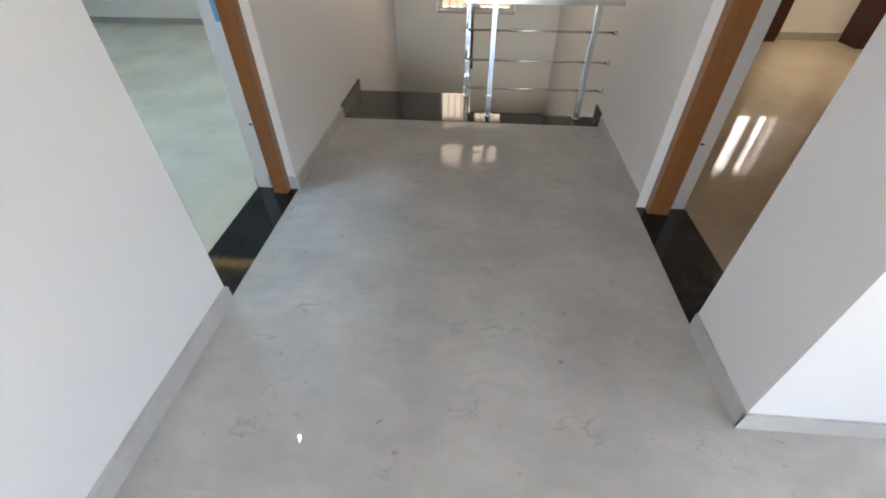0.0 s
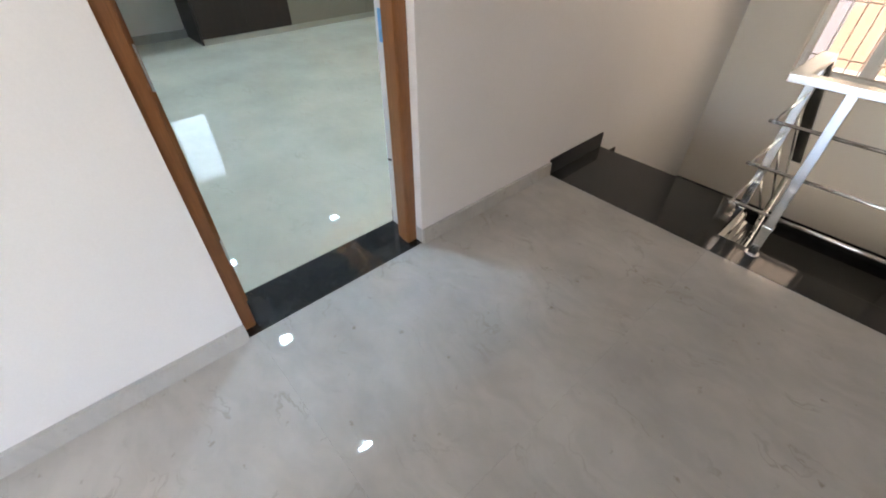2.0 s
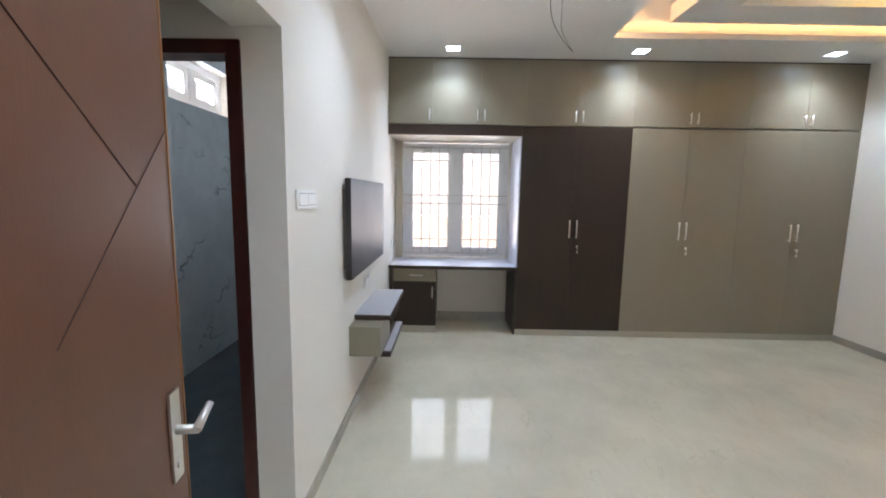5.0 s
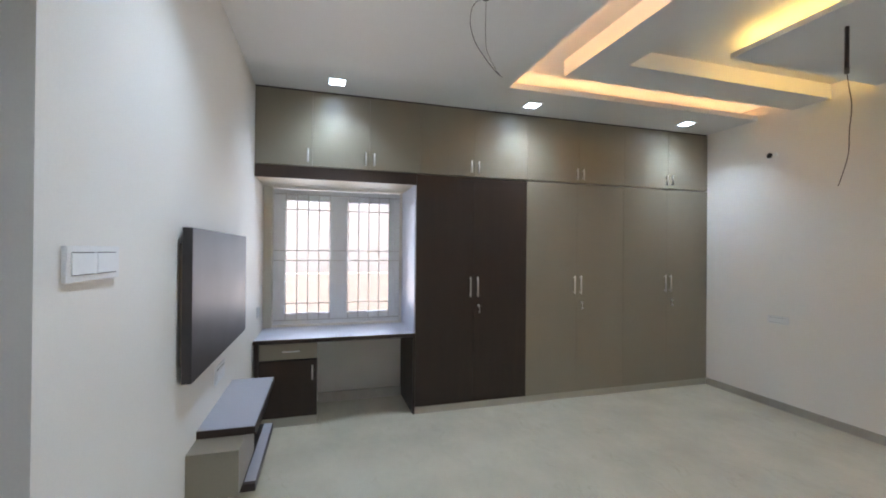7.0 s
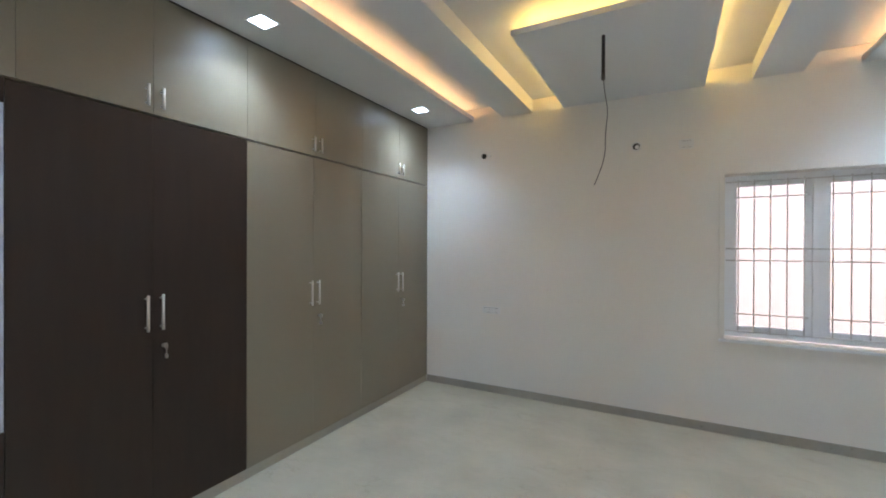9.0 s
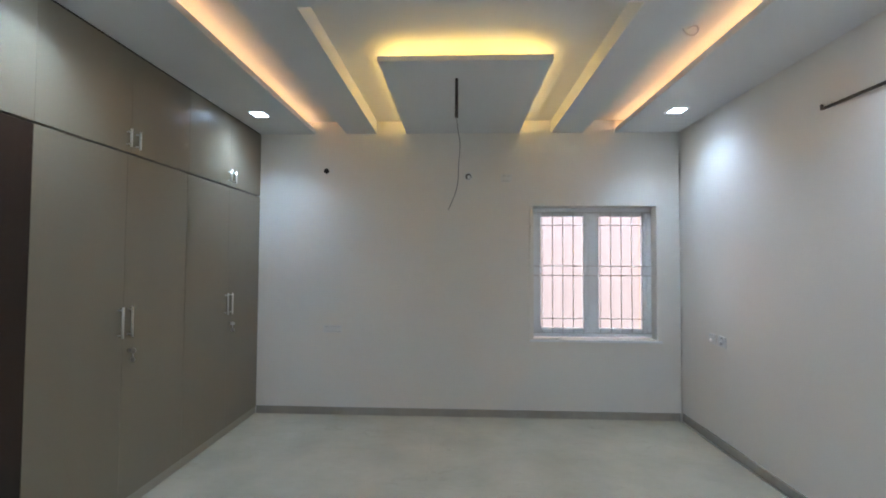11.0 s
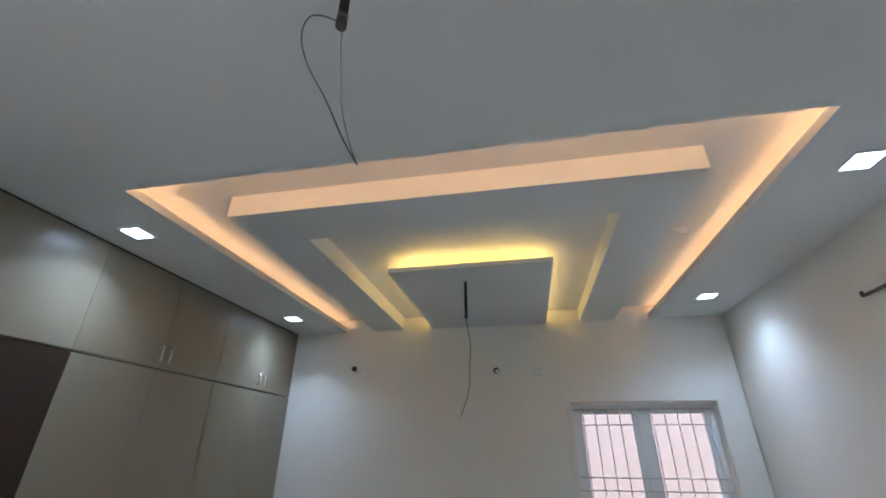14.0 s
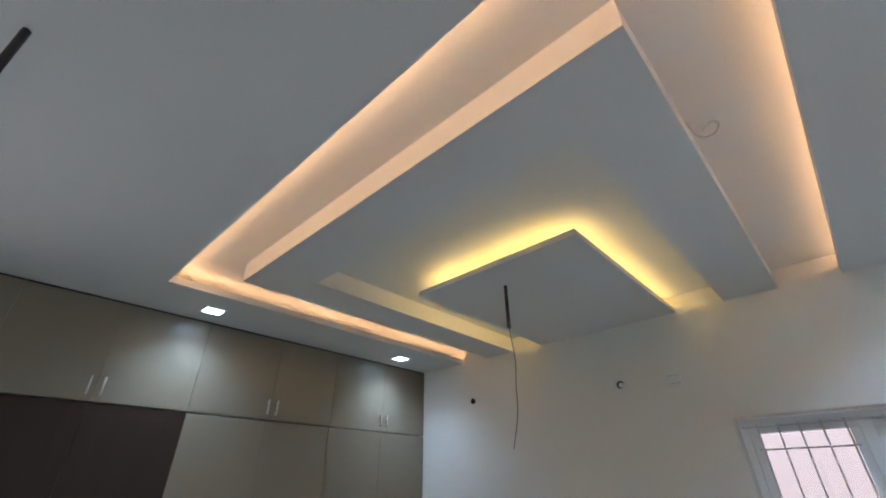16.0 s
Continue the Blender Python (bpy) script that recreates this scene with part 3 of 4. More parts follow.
groove((0.06, 2.018), (0.70, 1.46))
groove((0.812, 1.575), (0.485, 1.228))
groove((0.030, 1.465), (0.176, 1.315))
for zz in (0.28, 0.975, 1.80):
    h = rod("hinge", (-0.020, LT / 2 - 0.006, zz - 0.065), (-0.020, LT / 2 - 0.006, zz + 0.065), 0.0075, STEEL, e)
    slab("hinge_plate", (-0.0030, -LT / 2 + 0.002, zz - 0.065), (-0.0004, LT / 2 + 0.002, zz + 0.065), STEEL, h, 0.0004, "brushed steel hinge plate")
    for q in (-0.04, 0.0, 0.04):
        rod("screw", (-0.0042, -0.006, zz + q), (-0.0029, -0.006, zz + q), 0.004, BATTEN, h, sides=8)
for s in (1, -1):
    y = s * LT / 2
    lp = slab("lock_plate", (LW - 0.075, y, 0.832), (LW - 0.035, y + s * 0.006, 1.032), SATIN, e, 0.002, "satin nickel lock plate")
    bm = bmesh.new()
    add_rod(bm, (LW - 0.055, y, 0.945), (LW - 0.055, y + s * 0.05, 0.945), 0.010)
    add_rod(bm, (LW - 0.060, y + s * 0.048, 0.945), (LW - 0.008, y + s * 0.056, 0.980), 0.010, r2=0.008)
    add_rod(bm, (LW - 0.055, y, 0.866), (LW - 0.055, y + s * 0.010, 0.866), 0.009)
    part("lever_handle", bm, SATIN, lp, "satin nickel lever", True)
bm = bmesh.new()
add_box(bm, (LW - 0.05, -LT / 2 - 0.008, 0.05), (LW - 0.028, -LT / 2, 0.11), 0.002)
add_rod(bm, (LW - 0.038, -LT / 2 - 0.006, 0.08), (LW - 0.02, -LT / 2 - 0.045, 0.10), 0.005)
add_rod(bm, (LW - 0.02, -LT / 2 - 0.045, 0.10), (LW - 0.005, -LT / 2 - 0.060, 0.135), 0.009, r2=0.013)
part("door_stopper", bm, BLACKPL, e, "dark rubber-tipped door stopper", True)
e.matrix_world = pose(-0.798, 1.579, 0.012, 0, 0, 187.6)

# ---------------------------------------------------------------- wardrobe, loft and study niche
FX = -5.025


def pull(parent, y, z0, z1, x=FX):
    bm = bmesh.new()
    add_rod(bm, (x + 0.030, y, z0), (x + 0.030, y, z1), 0.007, 10)
    for q in (z0 + 0.018, z1 - 0.018):
        add_rod(bm, (x, y, q), (x + 0.030, y, q), 0.004, 8)
    return part("handle", bm, SATIN, parent, "satin nickel bar handle", True)


def keylock(parent, y, zz):
    bm = bmesh.new()
    add_rod(bm, (FX, y, zz), (FX + 0.010, y, zz), 0.011)
    part("lock", bm, STEEL, parent, "round steel cam lock", True)
    bm = bmesh.new()
    add_box(bm, (FX + 0.010, y - 0.001, zz - 0.003), (FX + 0.028, y + 0.001, zz + 0.003))
    add_rod(bm, (FX + 0.030, y - 0.002, zz - 0.002), (FX + 0.030, y + 0.002, zz - 0.002), 0.016)
    add_box(bm, (FX + 0.022, y + 0.004, zz - 0.055), (FX + 0.026, y + 0.008, zz - 0.008))
    add_rod(bm, (FX + 0.024, y + 0.003, zz - 0.058), (FX + 0.024, y + 0.009, zz - 0.058), 0.013)
    part("keys", bm, SATIN, parent, "steel keys hanging in the lock", True)


def wardrobe(y0, y1, material, label, key=True):
    e = thing("wardrobe", (FX - 0.3, (y0 + y1) / 2, 0), label, "wardrobe", "fitted wardrobes")
    m = (y0 + y1) / 2
    slab("body", (-5.619, y0, 0.065), (FX - 0.020, y1, 2.165), material, e)
    slab("plinth", (-5.619, y0, 0.0), (FX - 0.004, y1, 0.065), PLINTH, e, 0.002, "pale plinth board")
    for a, b, s in ((y0, m, 1), (m, y1, -1)):
        d = part("door", add_box(bmesh.new(), (FX - 0.0195, a + 0.0005, 0.068), (FX, b - 0.0005, 2.163), 0.0012), material, e)
        hy = m - s * 0.036
        pull(d, hy, 1.05, 1.235)
    if key:
        keylock(d, m + 0.05, 0.965)
    return e


wardrobe(2.8178, 3.9181, DARK, "dark walnut laminate two-door fitted wardrobe with bar handles")
wardrobe(3.92, 5.0486, BEIGE, "taupe laminate two-door fitted wardrobe with bar handles")
wardrobe(5.0505, 6.181, BEIGE, "taupe laminate two-door fitted wardrobe in the room's corner")

LOFT = [1.4735, 1.9201, 2.3972, 2.8499, 3.3709, 3.921, 4.5082, 5.0602, 5.6318, 6.181]
units = [(0, 1), (1, 3), (3, 5), (5, 7), (7, 9)]
for k, (i, j) in enumerate(units):
    e = thing("loft_cabinet", (FX - 0.3, (LOFT[i] + LOFT[j]) / 2, 2.17), "taupe laminate overhead loft cabinet under the ceiling", "cabinet", "loft cabinets")
    slab("body", (-5.619, LOFT[i] + 0.0005, 2.172), (FX - 0.020, LOFT[j] - 0.0005, CZ - 0.003), BEIGE, e)
    for q in range(i, j):
        a, b = LOFT[q], LOFT[q + 1]
        d = slab("door", (FX - 0.0195, a + 0.0005, 2.174), (FX, b - 0.0005, CZ - 0.012), BEIGE, e, 0.0012)
        pull(d, a + 0.036 if (q - i) % 2 else b - 0.036, 2.205, 2.315)
    slab("top_filler", (FX - 0.019, LOFT[i] + 0.001, CZ - 0.0115), (FX - 0.002, LOFT[j] - 0.001, CZ - 0.0005), DARK, e, 0.0, "dark filler strip")

e = thing("window_pelmet", (FX - 0.05, 2.1732, 2.07), "dark walnut board bridging the window niche", "pelmet")
slab("front_board", (FX - 0.018, 1.4735, 2.066), (FX, 2.8159, 2.168), DARK, e, 0.001)
slab("soffit_board", (-5.619, 1.482, 2.072), (FX - 0.020, 2.8159, 2.088), CREAMLAM, e, 0.0, "cream soffit board")
e = thing("niche_panel", (-5.3288, 2.8061, 0.73), "lilac white laminate panel lining the window niche", "panel")
slab("board", (-5.619, 2.8022, 0.733), (FX - 0.004, 2.8159, 2.064), WHITELAM, e, 0.0015)
e = thing("niche_panel", (-5.4269, 1.5695, 0.73), "narrow cream panel beside the desk window", "panel")
slab("board", (-5.6211, 1.482, 0.733), (-5.575, 1.552, 2.07), CREAMLAM, e, 0.002)

e = thing("study_desk", (FX - 0.3, 2.1732, 0.69), "built-in desk with a lilac white top and dark edge", "desk")
slab("desktop", (-5.6211, 1.482, 0.700), (FX - 0.004, 2.8149, 0.730), WHITELAM, e, 0.0, "lilac white laminate top")
slab("front_edge", (FX - 0.0035, 1.4735, 0.697), (FX + 0.006, 2.8149, 0.7315), DARK, e, 0.001, "dark walnut edge strip")
slab("side_panel", (-5.619, 2.7964, 0.004), (FX - 0.002, 2.8149, 0.697), DARK, e, 0.001, "dark walnut side panel")
e = thing("desk_cabinet", (FX - 0.3, 1.7545, 0), "small dark cabinet with a taupe drawer under the desk", "cabinet")
slab("body", (-5.525, 1.515, 0.075), (FX - 0.040, 1.9736, 0.696), DARK, e)
slab("side_edge", (FX - 0.040, 1.482, 0.02), (FX - 0.002, 1.515, 0.696), DARK, e, 0.001)
slab("plinth", (-5.525, 1.515, 0.0), (FX - 0.030, 1.9736, 0.075), PLINTH, e, 0.001, "pale plinth board")
dr = slab("drawer", (FX - 0.039, 1.519, 0.560), (FX - 0.020, 1.9717, 0.690), BEIGE, e, 0.0015, "taupe drawer front")
d = slab("door", (FX - 0.039, 1.519, 0.082), (FX - 0.020, 1.9717, 0.553), DARK, e, 0.0015)
pull(d, 1.935, 0.39, 0.51, FX - 0.020)
bm = bmesh.new()
add_rod(bm, (FX + 0.006, 1.6961, 0.63), (FX + 0.006, 1.8324, 0.63), 0.005, 10)
for q in (1.715, 1.825):
    add_rod(bm, (FX - 0.020, q, 0.63), (FX + 0.006, q, 0.63), 0.004, 8)
part("handle", bm, SATIN, dr, "satin nickel bar handle", True)
slab("footboard", (-5.5838, 1.9785, 0.0), (-5.5642, 2.7944, 0.09), SKIRT, thing("niche_skirting", (-5.574, 2.3777, 0), "grey tile skirting under the desk", "skirting", kind="structure"))

# ---------------------------------------------------------------- television panel and ledge (parallel to the slightly skewed wall)
SKEW = math.degrees(math.atan2(1.478 - 1.441, -3.248))  # direction along the wall


def on_south_wall(ob, base):
    """Turns a thing built along -x about its base so that it follows the wall."""
    ob.matrix_world = Matrix.Translation(base) @ Matrix.Rotation(radians(SKEW - 180), 4, "Z")


def wall_y(x):
    return 1.441 + (-2.375 - x) * 0.037 / 3.248


def swall_thing(name, x, z, label, category, group="", kind=""):
    e = thing(name, (x, wall_y(x), z), label, category, group, kind)
    BASES[e] = Matrix.Identity(4)
    return e


e = swall_thing("television_backboard", -3.765, 0.945, "dark grey laminate television backing panel on the wall", "wall panel")
slab("backing_frame", (-0.56, 0.001, 0.06), (0.53, 0.020, 0.55), BEIGE, e, 0.0)
slab("panel_board", (-0.598, 0.020, 0.0), (0.565, 0.056, 0.612), TVBOARD, e, 0.002)
on_south_wall(e, (-3.765, wall_y(-3.765), 0.945))

e = swall_thing("tv_ledge", -3.77, 0.38, "floating dark and taupe ledge unit with a grey top", "shelf unit")
slab("top_shelf", (-0.50, 0.001, 0.232), (0.285, 0.247, 0.266), DARK, e, 0.0015, "dark walnut shelf edge")
slab("top_laminate", (-0.497, 0.002, 0.2662), (0.282, 0.244, 0.2685), LEDGETOP, e, 0.0, "grey lilac laminate top")
slab("drawer_box", (0.02, 0.001, 0.035), (0.44, 0.205, 0.231), BEIGE, e, 0.002, "taupe end box")
slab("drawer_front", (-0.46, 0.03, 0.115), (0.015, 0.215, 0.231), DARK, e, 0.002, "dark walnut drawer")
slab("lower_shelf", (-0.35, 0.001, -0.006), (0.34, 0.258, 0.028), DARK, e, 0.0015, "dark walnut lower shelf")
slab("lower_laminate", (-0.347, 0.208, 0.0282), (0.317, 0.255, 0.0305), LEDGETOP, e, 0.0, "grey lilac laminate top")
on_south_wall(e, (-3.77, wall_y(-3.77), 0.38))


def switch_plate(e, w, h, n, sub=0.0):
    slab("plate", (-w / 2, 0.0005, -h / 2), (w / 2, 0.010, h / 2), PLASTIC, e, 0.003)
    iw = (w - 0.03) / n
    for i in range(n):
        a = -w / 2 + 0.015 + i * iw
        slab("rocker_gap", (a + 0.006, 0.0098, -h * 0.325), (a + iw - 0.006, 0.0108, h * 0.325), GAP, e)
        slab("rocker", (a + 0.002, 0.010, -h * 0.3), (a + iw - 0.002, 0.0145, h * 0.3), PLASTIC, e, 0.002)


e = swall_thing("switch_board", -2.605, 1.437, "white switch plate with rocker switches on cream wall", "switch")
switch_plate(e, 0.245, 0.083, 2)
on_south_wall(e, (-2.585, wall_y(-2.605), 1.437))
e = swall_thing("socket_plate", -3.90, 0.80, "white socket plates under the television panel", "socket")
switch_plate(e, 0.20, 0.09, 3)
on_south_wall(e, (-3.90, wall_y(-3.90), 0.80))
e = swall_thing("socket_plate", -5.26, 0.93, "small white socket plate above the desk", "socket")
switch_plate(e, 0.09, 0.09, 1)
on_south_wall(e, (-5.26, wall_y(-5.26), 0.93))


def wall_item(name, place, label, category):
    e = thing(name, place.translation, label, category)
    BASES[e] = Matrix.Identity(4)
    return e


def north(x, zz):
    return pose(x, 6.185, zz, 0, 0, 180)


def east(y, zz):
    return pose(-0.836, y, zz, 0, 0, 90)


m = north(-4.26, 0.842)
e = wall_item("switch_board", m, "slim white switch plate on the bedroom wall", "switch")
switch_plate(e, 0.19, 0.075, 4)
e.matrix_world = m
m = north(-4.315, 2.43)
e = wall_item("junction_box", m, "open wall box with a black hole and white cap", "junction box")
# flat disc, its dark colour stands for shade in the open conduit
bm = add_rod(bmesh.new(), (0.03, 0.0005, 0), (0.03, 0.010, 0), 0.026)
part("opening", bm, HOLE, e, "dark disc painted as the open conduit's shade")
bm = add_rod(bmesh.new(), (-0.025, 0.0005, 0), (-0.025, 0.012, 0), 0.020)
part("cap", bm, PLASTIC, e, "white cap")
e.matrix_world = m
m = north(-2.912, 2.372)
e = wall_item("pipe_sleeve", m, "round pipe sleeve hole with a white rim", "wall sleeve")
bm = bmesh.new()
for i in range(20):
    a0, a1 = 2 * math.pi * i / 20, 2 * math.pi * (i + 1) / 20
    q = [bm.verts.new((r * math.cos(a), y, r * math.sin(a))) for a in (a0, a1) for r in (0.030, 0.042) for y in (0.0005, 0.014)]
    bm.faces.new((q[1], q[3], q[7], q[5]))
    bm.faces.new((q[2], q[6], q[7], q[3]))
    bm.faces.new((q[0], q[1], q[5], q[4]))
bmesh.ops.remove_doubles(bm, verts=bm.verts, dist=0.0001)
part("rim", bm, PLASTIC, e)
# flat disc on the wall, shade of the bore put into its colour
part("bore", add_rod(bmesh.new(), (0, 0.0005, 0), (0, 0.002, 0), 0.0295, 20), HOLE, e, "dark disc painted as the bore's shade")
# pale disc painted in for the highlight inside the sleeve
part("painted_highlight", add_rod(bmesh.new(), (-0.006, 0.002, -0.004), (-0.006, 0.008, -0.004), 0.018, 16), PLASTIC, e, "pale disc painted as the highlight in the bore")
e.matrix_world = m
m = north(-2.535, 2.352)
e = wall_item("socket_plate", m, "white power socket high on the wall", "socket")
switch_plate(e, 0.11, 0.085, 2)
e.matrix_world = m
for y in (5.689, 5.552):
    m = east(y, 0.875)
    e = wall_item("socket_plate", m, "white socket plate low on the bedroom wall", "socket")
    switch_plate(e, 0.09, 0.09, 1)
    part("plug_pin", add_rod(bmesh.new(), (0.0, 0.0145, -0.01), (0.0, 0.032, -0.01), 0.014), PLASTIC, e)
    e.matrix_world = m

e = thing("wall_batten", (-0.84, 4.1, 2.44), "slim dark batten rail fixed along the bedroom wall", "batten")
slab("rail", (-0.866, 3.36, 2.430), (-0.846, 4.550, 2.443), BATTEN, e, 0.003)
slab("end_hook", (-0.866, 4.5505, 2.430), (-0.852, 4.562, 2.462), BATTEN, e, 0.002)

# ---------------------------------------------------------------- hanging conduits and wires
def hanging_point(name, x, y, low, label, wires):
    e = thing(name, (x, y, CZ), label, "hanging wire")
    rod("conduit", (x, y, CZ), (x, y, low), 0.011, BLACKPL, e, "short black conduit")
    rod("end_collar", (x, y, low - 0.001), (x, y, low + 0.035), 0.0122, BATTEN, e, "worn grey end collar")
    for pts, r in wires:
        cable("wire", pts, r, WIRE, e)


hanging_point("fan_conduit", -3.026, 4.935, 2.535, "black conduit with a thin loose wire hanging from ceiling",
              [([(-3.026, 4.935, 2.55), (-3.018, 4.937, 2.45), (-2.995, 4.93, 2.34), (-3.012, 4.93, 2.19), (-3.01, 4.93, 2.07), (-3.04, 4.94, 1.97), (-3.080, 4.96, 1.885)], 0.0025)])
hanging_point("fan_conduit", -2.985, 2.640, 2.53, "black conduit with two loose wires hanging from ceiling",
              [([(-2.985, 2.64, 2.54), (-3.030, 2.60, 2.545), (-3.045, 2.588, 2.46), (-3.020, 2.60, 2.37), (-2.98, 2.62, 2.30), (-2.955, 2.665, 2.225), (-2.934, 2.692, 2.19)], 0.0017),
               ([(-2.982, 2.64, 2.54), (-2.975, 2.635, 2.45), (-2.96, 2.63, 2.36), (-2.956, 2.63, 2.30), (-2.945, 2.67, 2.22), (-2.936, 2.688, 2.195)], 0.0012)])
e = thing("wire_loop", (-1.7089, 4.364, CZ), "pale loop of spare wire poking from the groove", "wire")
cable("wire", [(-1.7727, 4.3933, CZ + 0.10), (-1.7629, 4.3738, CZ + 0.02), (-1.7383, 4.364, CZ - 0.02), (-1.704, 4.3543, CZ - 0.03), (-1.6795, 4.3543, CZ + 0.005), (-1.6991, 4.3543, CZ + 0.035), (-1.7383, 4.364, CZ + 0.015)], 0.004, GRILLE, e)

# ---------------------------------------------------------------- bathroom seen past the maroon frame
wall_with_openings("bath_wall_south", "y", 0.001, 0.011, -5.615, -2.50, 0.0, CZ - 0.01, [(-4.84, -3.89, 2.15, 2.54)], "teal marble tiles on the bathroom wall", BATH_TILE)
structure("bath_wall_west", (-5.6225, 0.011, 0), (-5.615, 1.325, CZ - 0.01), BATH_TILE, "teal marble tiles on the bathroom wall", "tiled wall")
structure("bath_floor", (-5.615, 0.011, -0.05), (-2.495, 1.28, 0.002), mat("bath_floor_tile", (0.045, 0.07, 0.085), 0.2, vary=0.2), "dark teal bathroom floor tiles", "floor")

# ---------------------------------------------------------------- floors, thresholds, skirting
structure("slab_base", (-5.623, -2.6, -0.16), (-0.845, 6.185, -0.06), CONCRETE, "concrete floor slab", "slab")
f1 = structure("floor_bedroom", (-5.623, 0.0, -0.06), (-0.865, 6.185, -0.0055), GROUT, "grey polished marble-look tile floor", "floor")
f2 = structure("floor_passage", (-0.61, -2.6, -0.16), (1.41, 3.472, -0.0055), GROUT, "grey polished marble-look tile floor", "floor")
f3 = structure("floor_hall", (1.41, -2.6, -0.16), (5.50, 1.10, -0.0055), GROUT, "grey polished marble-look tile floor", "floor")
f4 = structure("floor_east_room", (1.69, 1.33, -0.16), (5.50, 6.10, -0.0055), GROUT, "polished beige-grey tile floor", "floor")
structure("threshold", (-0.865, 1.52, -0.05), (-0.61, 2.43, 0.001), GRANITE, "black granite bedroom threshold", "threshold")
structure("threshold", (1.41, 1.53, -0.05), (1.69, 2.40, 0.001), GRANITE, "black granite threshold opposite", "threshold")


def skirting(lo, hi, label="grey marble tile skirting", h=0.085, material=None):
    bm = add_box(bmesh.new(), (*lo, 0.0), (*hi, h), 0.0015)
    tagged(link("baseboard", bm, material or SKIRT), label, "skirting", kind="structure")


skirting((-5.02, 6.173), (-0.859, 6.1845), h=0.072)
bm = bmesh.new()
add_prism(bm, [(-0.871, 2.432), (-0.858, 2.432), (-0.832, 6.172), (-0.843, 6.172)], 0, 0.072)
bmesh.ops.recalc_face_normals(bm, faces=bm.faces)
tagged(link("baseboard", bm, SKIRT), "grey marble tile skirting", "skirting", kind="structure")
skirting((-0.6095, -2.59), (-0.590, 1.52), material=PASSAGE_SKIRT)
skirting((-0.6095, 2.43), (-0.592, 3.472), material=PASSAGE_SKIRT)
skirting((-0.783, 2.4275), (-0.612, 2.432), material=PASSAGE_SKIRT)
skirting((1.401, 1.088), (1.4095, 1.53), material=PASSAGE_SKIRT)
skirting((1.401, 2.40), (1.4095, 3.472), material=PASSAGE_SKIRT)
skirting((1.401, 1.087), (5.49, 1.0995), material=PASSAGE_SKIRT)
skirting((3.957, 6.087), (4.728, 6.0995))
skirting((1.69, 6.087), (3.248, 6.0995))
skirting((-2.3745, 1.283), (-2.363, 1.453), h=0.072)
bm = bmesh.new()
add_prism(bm, [(-2.363, 1.4415), (-2.363, 1.453), (-4.985, 1.483), (-4.985, 1.471)], 0, 0.072)
bmesh.ops.recalc_face_normals(bm, faces=bm.faces)
tagged(link("baseboard", bm, SKIRT), "grey marble tile skirting", "skirting", kind="structure")

# ---------------------------------------------------------------- stairs
EDGE_L, EDGE_R, SPLIT = 4.062, 3.645, 0.37
bm = bmesh.new()
add_box(bm, (-0.61, 3.472, -0.03), (SPLIT, EDGE_L, 0.002), 0.003)
add_box(bm, (SPLIT, 3.472, -0.03), (1.41, EDGE_R, 0.002), 0.003)
tagged(link("stair_nosing", bm, GRANITE), "black granite slab at the head of the stairs", "stair edge", kind="structure")
bm = bmesh.new()
add_box(bm, (-0.61, 3.472, -0.16), (SPLIT, EDGE_L - 0.01, -0.031))
add_box(bm, (SPLIT, 3.472, -0.16), (1.41, EDGE_R - 0.01, -0.031))
tagged(link("stair_head_slab", bm, PAINT), "painted edge of the floor slab", "slab", kind="structure")
st = thing("staircase", (0.4, 4.06, -1.128), "black granite staircase turning down at a half landing", "staircase", kind="structure")
RISE, GO, NSTEP = 0.188, 0.25, 5
for i in range(NSTEP):
    y0 = EDGE_L + i * GO
    zt = -(i + 1) * RISE
    slab("tread", (-0.609, y0 - 0.02, zt - 0.025), (SPLIT, y0 + GO, zt), GRANITE, st, 0.002)
    slab("riser", (-0.609, y0 - 0.004, zt), (SPLIT, y0 + 0.012, zt + RISE - 0.026), CREAMLAM, st)
    slab("step_skirting", (-0.6085, y0 - 0.01, zt), (-0.597, y0 + GO, zt + 0.10), GRANITE, st, 0.001)
    slab("step_soffit", (-0.609, y0, zt - 0.20), (SPLIT, y0 + GO, zt - 0.026), CONCRETE, st)
LY, LZ = EDGE_L + NSTEP * GO, -(NSTEP + 1) * RISE
slab("landing", (-0.609, LY - 0.02, LZ - 0.15), (1.409, 6.098, LZ), GRANITE, st, 0.003, "black granite half landing")
slab("riser", (-0.609, LY - 0.004, LZ), (SPLIT, LY + 0.012, LZ + RISE - 0.026), CREAMLAM, st)
slab("step_skirting", (-0.6085, LY, LZ), (-0.597, 6.085, LZ + 0.10), GRANITE, st, 0.001)
slab("step_skirting", (-0.597, 6.085, LZ), (1.40, 6.098, LZ + 0.10), GRANITE, st, 0.001)
for i in range(9):
    zt = LZ - (i + 1) * RISE
    y1 = LY - i * GO
    slab("tread", (0.46, y1 - GO, zt - 0.025), (1.409, y1 + 0.02, zt), GRANITE, st, 0.002)
    slab("riser", (0.46, y1 - 0.012, zt), (1.409, y1 + 0.004, zt + RISE - 0.026), CREAMLAM, st)
for nm, lo, hi in (("a", (-0.609, 3.472), (-0.597, EDGE_L)), ("b", (1.397, 3.472), (1.409, EDGE_R))):
    bm = add_box(bmesh.new(), (*lo, 0.002), (*hi, 0.105), 0.0015)
    tagged(link("baseboard", bm, HONED), "black granite skirting at the stair head", "skirting", kind="structure")

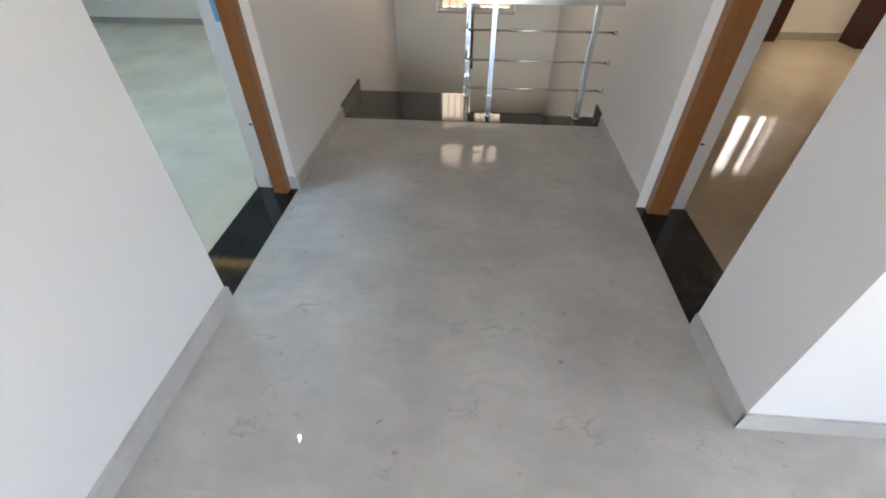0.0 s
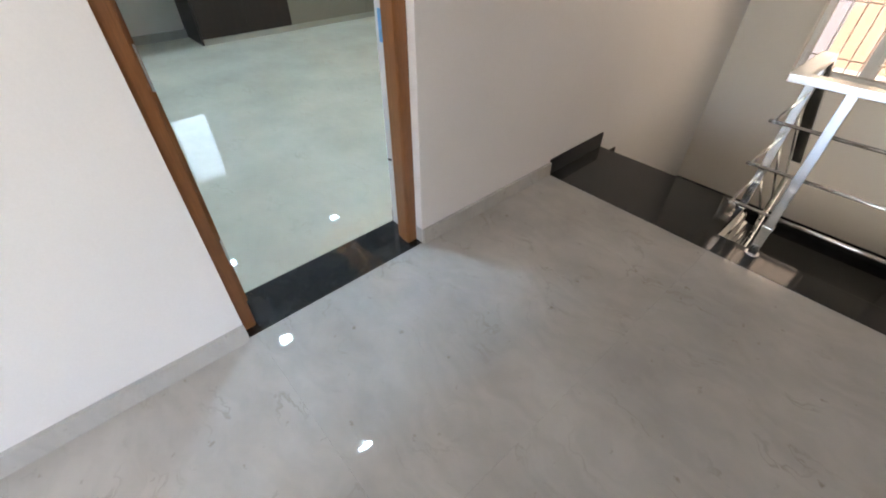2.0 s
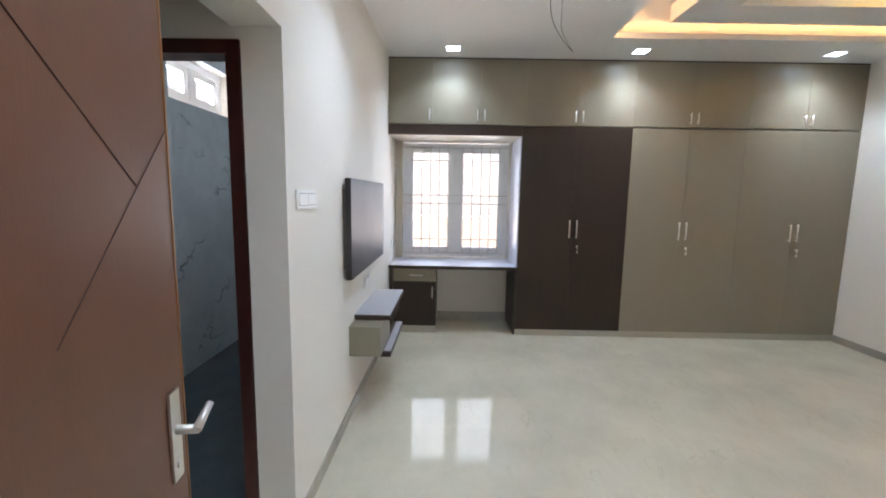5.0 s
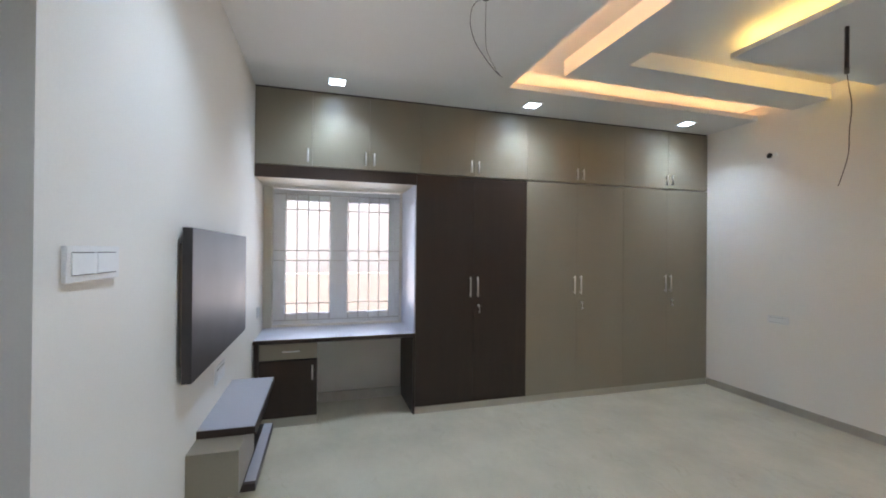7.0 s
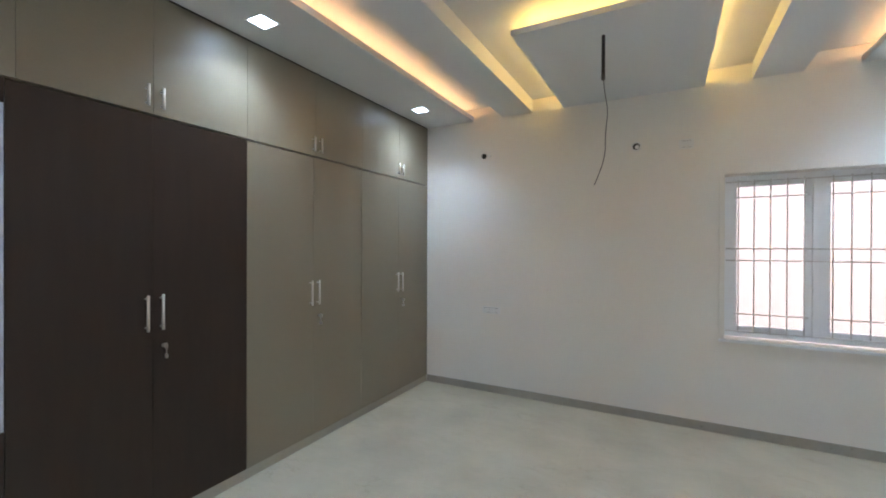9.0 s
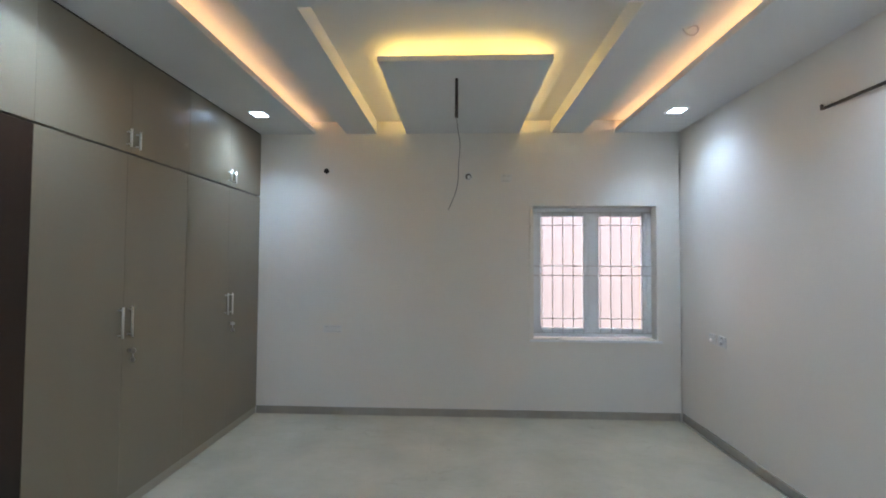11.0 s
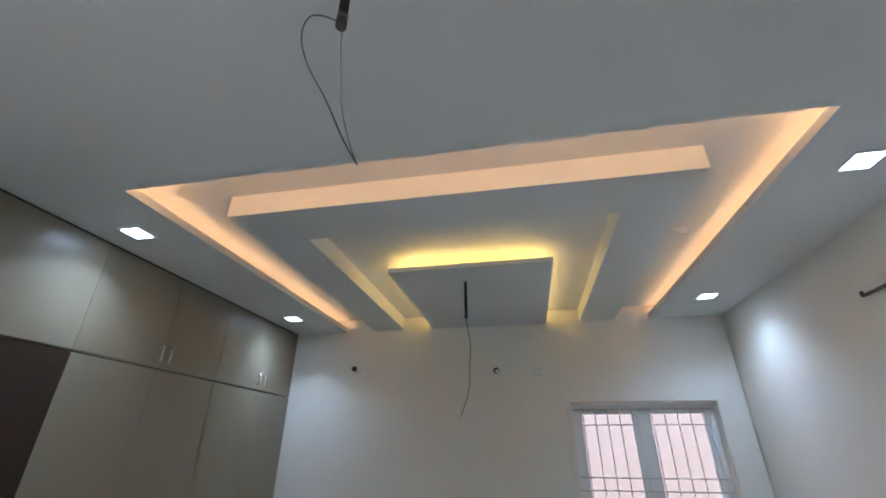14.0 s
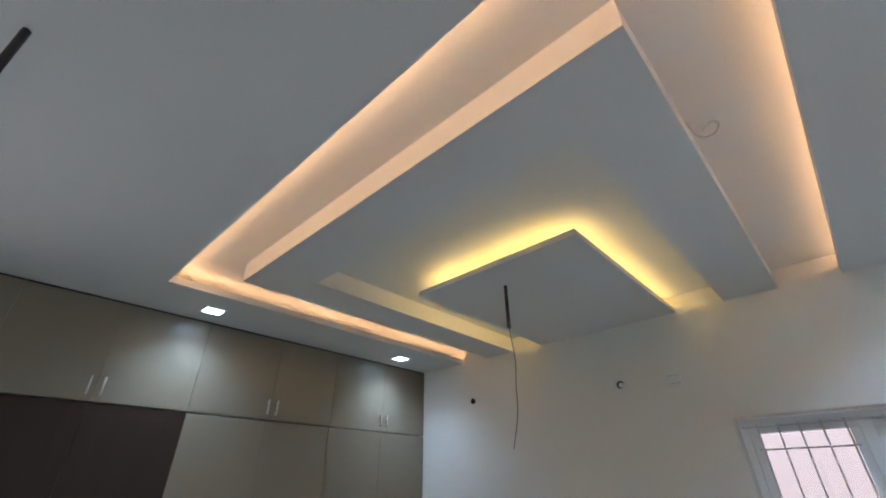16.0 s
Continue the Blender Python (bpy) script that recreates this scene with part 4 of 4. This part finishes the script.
# ---------------------------------------------------------------- stainless railing
rail = thing("stair_railing", (0.55, 3.60, 0.0), "polished stainless steel stair railing with three bars", "railing")
RY, RX = 3.605, 0.36


def post(x, y, z0, z1):
    p = slab("post", (x - 0.02, y - 0.02, z0 + 0.001), (x + 0.02, y + 0.02, z1), STEEL, rail, 0.003)
    slab("post_collar", (x - 0.024, y - 0.024, z0 + 0.16), (x + 0.024, y + 0.024, z0 + 0.175), STEEL, rail, 0.002)
    rod("base_flange", (x, y, z0 + 0.001), (x, y, z0 + 0.010), 0.032, STEEL, rail)


post(0.55, RY, 0.002, 0.80)
post(1.25, RY, 0.002, 0.80)
post(RX, 4.02, 0.002, 0.80)
for zz in (0.225, 0.43, 0.632):
    rod("bar", (RX - 0.02, RY, zz), (1.392, RY, zz), 0.008, STEEL, rail)
    rod("bar", (RX, RY - 0.01, zz), (RX, 4.02, zz), 0.008, STEEL, rail)
    rod("wall_flange", (1.385, RY, zz), (1.4095, RY, zz), 0.016, STEEL, rail)
slab("handrail", (0.33, RY - 0.032, 0.80), (1.409, RY + 0.032, 0.832), STEEL, rail, 0.004)
slab("handrail", (RX - 0.032, RY + 0.0325, 0.80), (RX + 0.032, 4.05, 0.832), STEEL, rail, 0.004)
DROP = RISE / GO
END = LY + 0.05
for zz, r in ((0.225, 0.008), (0.43, 0.008), (0.632, 0.008)):
    rod("bar", (RX, 4.03, zz), (RX, END, zz - (END - 4.03) * DROP), r, STEEL, rail)
bm = add_box(bmesh.new(), (-0.032, 0, -0.016), (0.032, math.hypot(END - 4.03, (END - 4.03) * DROP), 0.016), 0.004)
bmesh.ops.transform(bm, matrix=Matrix.Translation((RX, 4.03, 0.815)) @ Matrix.Rotation(-math.atan(DROP), 4, "X"), verts=bm.verts)
part("handrail", bm, STEEL, rail)
post(RX, END, LZ, LZ + 0.80)

# ---------------------------------------------------------------- room across the passage
for x0, x1, y0 in ((3.25, 3.955, 5.975), (4.73, 5.45, 5.76)):
    e = thing("cupboard", ((x0 + x1) / 2, 6.0, 0), "dark brown wooden cupboard beside the far window", "cupboard", "cupboards across the passage")
    slab("body", (x0, y0 + 0.019, 0.0), (x1, 6.085, 2.05), MAROON, e, 0.003)
    mx = (x0 + x1) / 2
    for a, b in ((x0, mx), (mx, x1)):
        d = slab("door", (a + 0.0015, y0, 0.06), (b - 0.0015, y0 + 0.0185, 2.045), MAROON, e, 0.002)
        hx = b - 0.04 if b == mx else a + 0.04
        rod("handle", (hx, y0 - 0.012, 1.0), (hx, y0 - 0.012, 1.16), 0.006, SATIN, d)

# ---------------------------------------------------------------- outside
bm = bmesh.new()
bmesh.ops.create_grid(bm, x_segments=8, y_segments=8, size=1500)
bmesh.ops.transform(bm, matrix=Matrix.Translation((0, 0, -3.25)), verts=bm.verts)
tagged(link("ground", bm, SOIL), "pale sandy ground round the house", "ground", kind="structure")


def neighbour(name, lo, hi, material, label):
    e = thing(name, ((lo[0] + hi[0]) / 2, lo[1], lo[2]), label, "house")
    slab("wall", lo, hi, material, e)
    slab("roof", (lo[0] - 0.2, lo[1] - 0.2, hi[2]), (hi[0] + 0.2, hi[1] + 0.2, hi[2] + 0.15), CONCRETE, e, 0.0, "flat concrete roof")


neighbour("neighbour_house", (-12.0, 8.3, -3.25), (-0.34, 9.4, 6.5), PINK, "pink plastered house beyond the bedroom window")
PALE = mat("neighbour_white_plaster", (0.36, 0.36, 0.345), 0.85, vary=0.03, scale=0.3, fine=20, bump=0.1)
neighbour("neighbour_house", (-18.0, -9.0, -3.25), (-10.5, 13.0, 6.2), PALE, "white plastered house beyond the desk window")
e = thing("compound_wall", (-9.2, 2.0, -3.25), "peach painted boundary wall beyond the desk window", "boundary wall")
slab("wall", (-9.35, -8.0, -3.25), (-9.15, 12.0, 1.05), PEACHWALL, e)
neighbour("neighbour_house", (-0.85, 9.8, -3.25), (10.0, 18.0, 6.5), PEACH, "peach plastered house beyond the stairwell window")

# ---------------------------------------------------------------- floor tiles
def tiles(parent, x0, x1, y0, y1, tx=0.8, ty=1.6, ox=0.0, oy=0.0, material=TILE):
    cache = {}
    g = 0.0002
    x = x0 - ox
    while x < x1 - 1e-6:
        a, b = max(x, x0), min(x + tx, x1)
        y = y0 - oy
        while y < y1 - 1e-6:
            c, d = max(y, y0), min(y + ty, y1)
            key = (round(b - a, 3), round(d - c, 3))
            if b - a > 0.01 and d - c > 0.01:
                if key not in cache:
                    bm = add_box(bmesh.new(), (-(b - a) / 2 + g, -(d - c) / 2 + g, -0.005), ((b - a) / 2 - g, (d - c) / 2 - g, 0.0))
                    me = bpy.data.meshes.new("tile")
                    bm.to_mesh(me)
                    bm.free()
                    me.materials.append(material)
                    cache[key] = me
                ob = new("tile", cache[key])
                ob.location = ((a + b) / 2, (c + d) / 2, 0.0)
                ob.parent = parent
            y += ty
        x += tx


tiles(f1, -5.623, -0.866, 0.0, 6.185, oy=0.4, material=ROOM_TILE)
tiles(f2, -0.61, 1.41, -2.6, 3.472, tx=1.6, ty=0.8, ox=0.6, oy=0.65)
tiles(f3, 1.41, 5.50, -2.6, 1.10, tx=1.6, ty=0.8, oy=0.65)
tiles(f4, 1.69, 5.50, 1.33, 6.10, material=WARM_TILE)
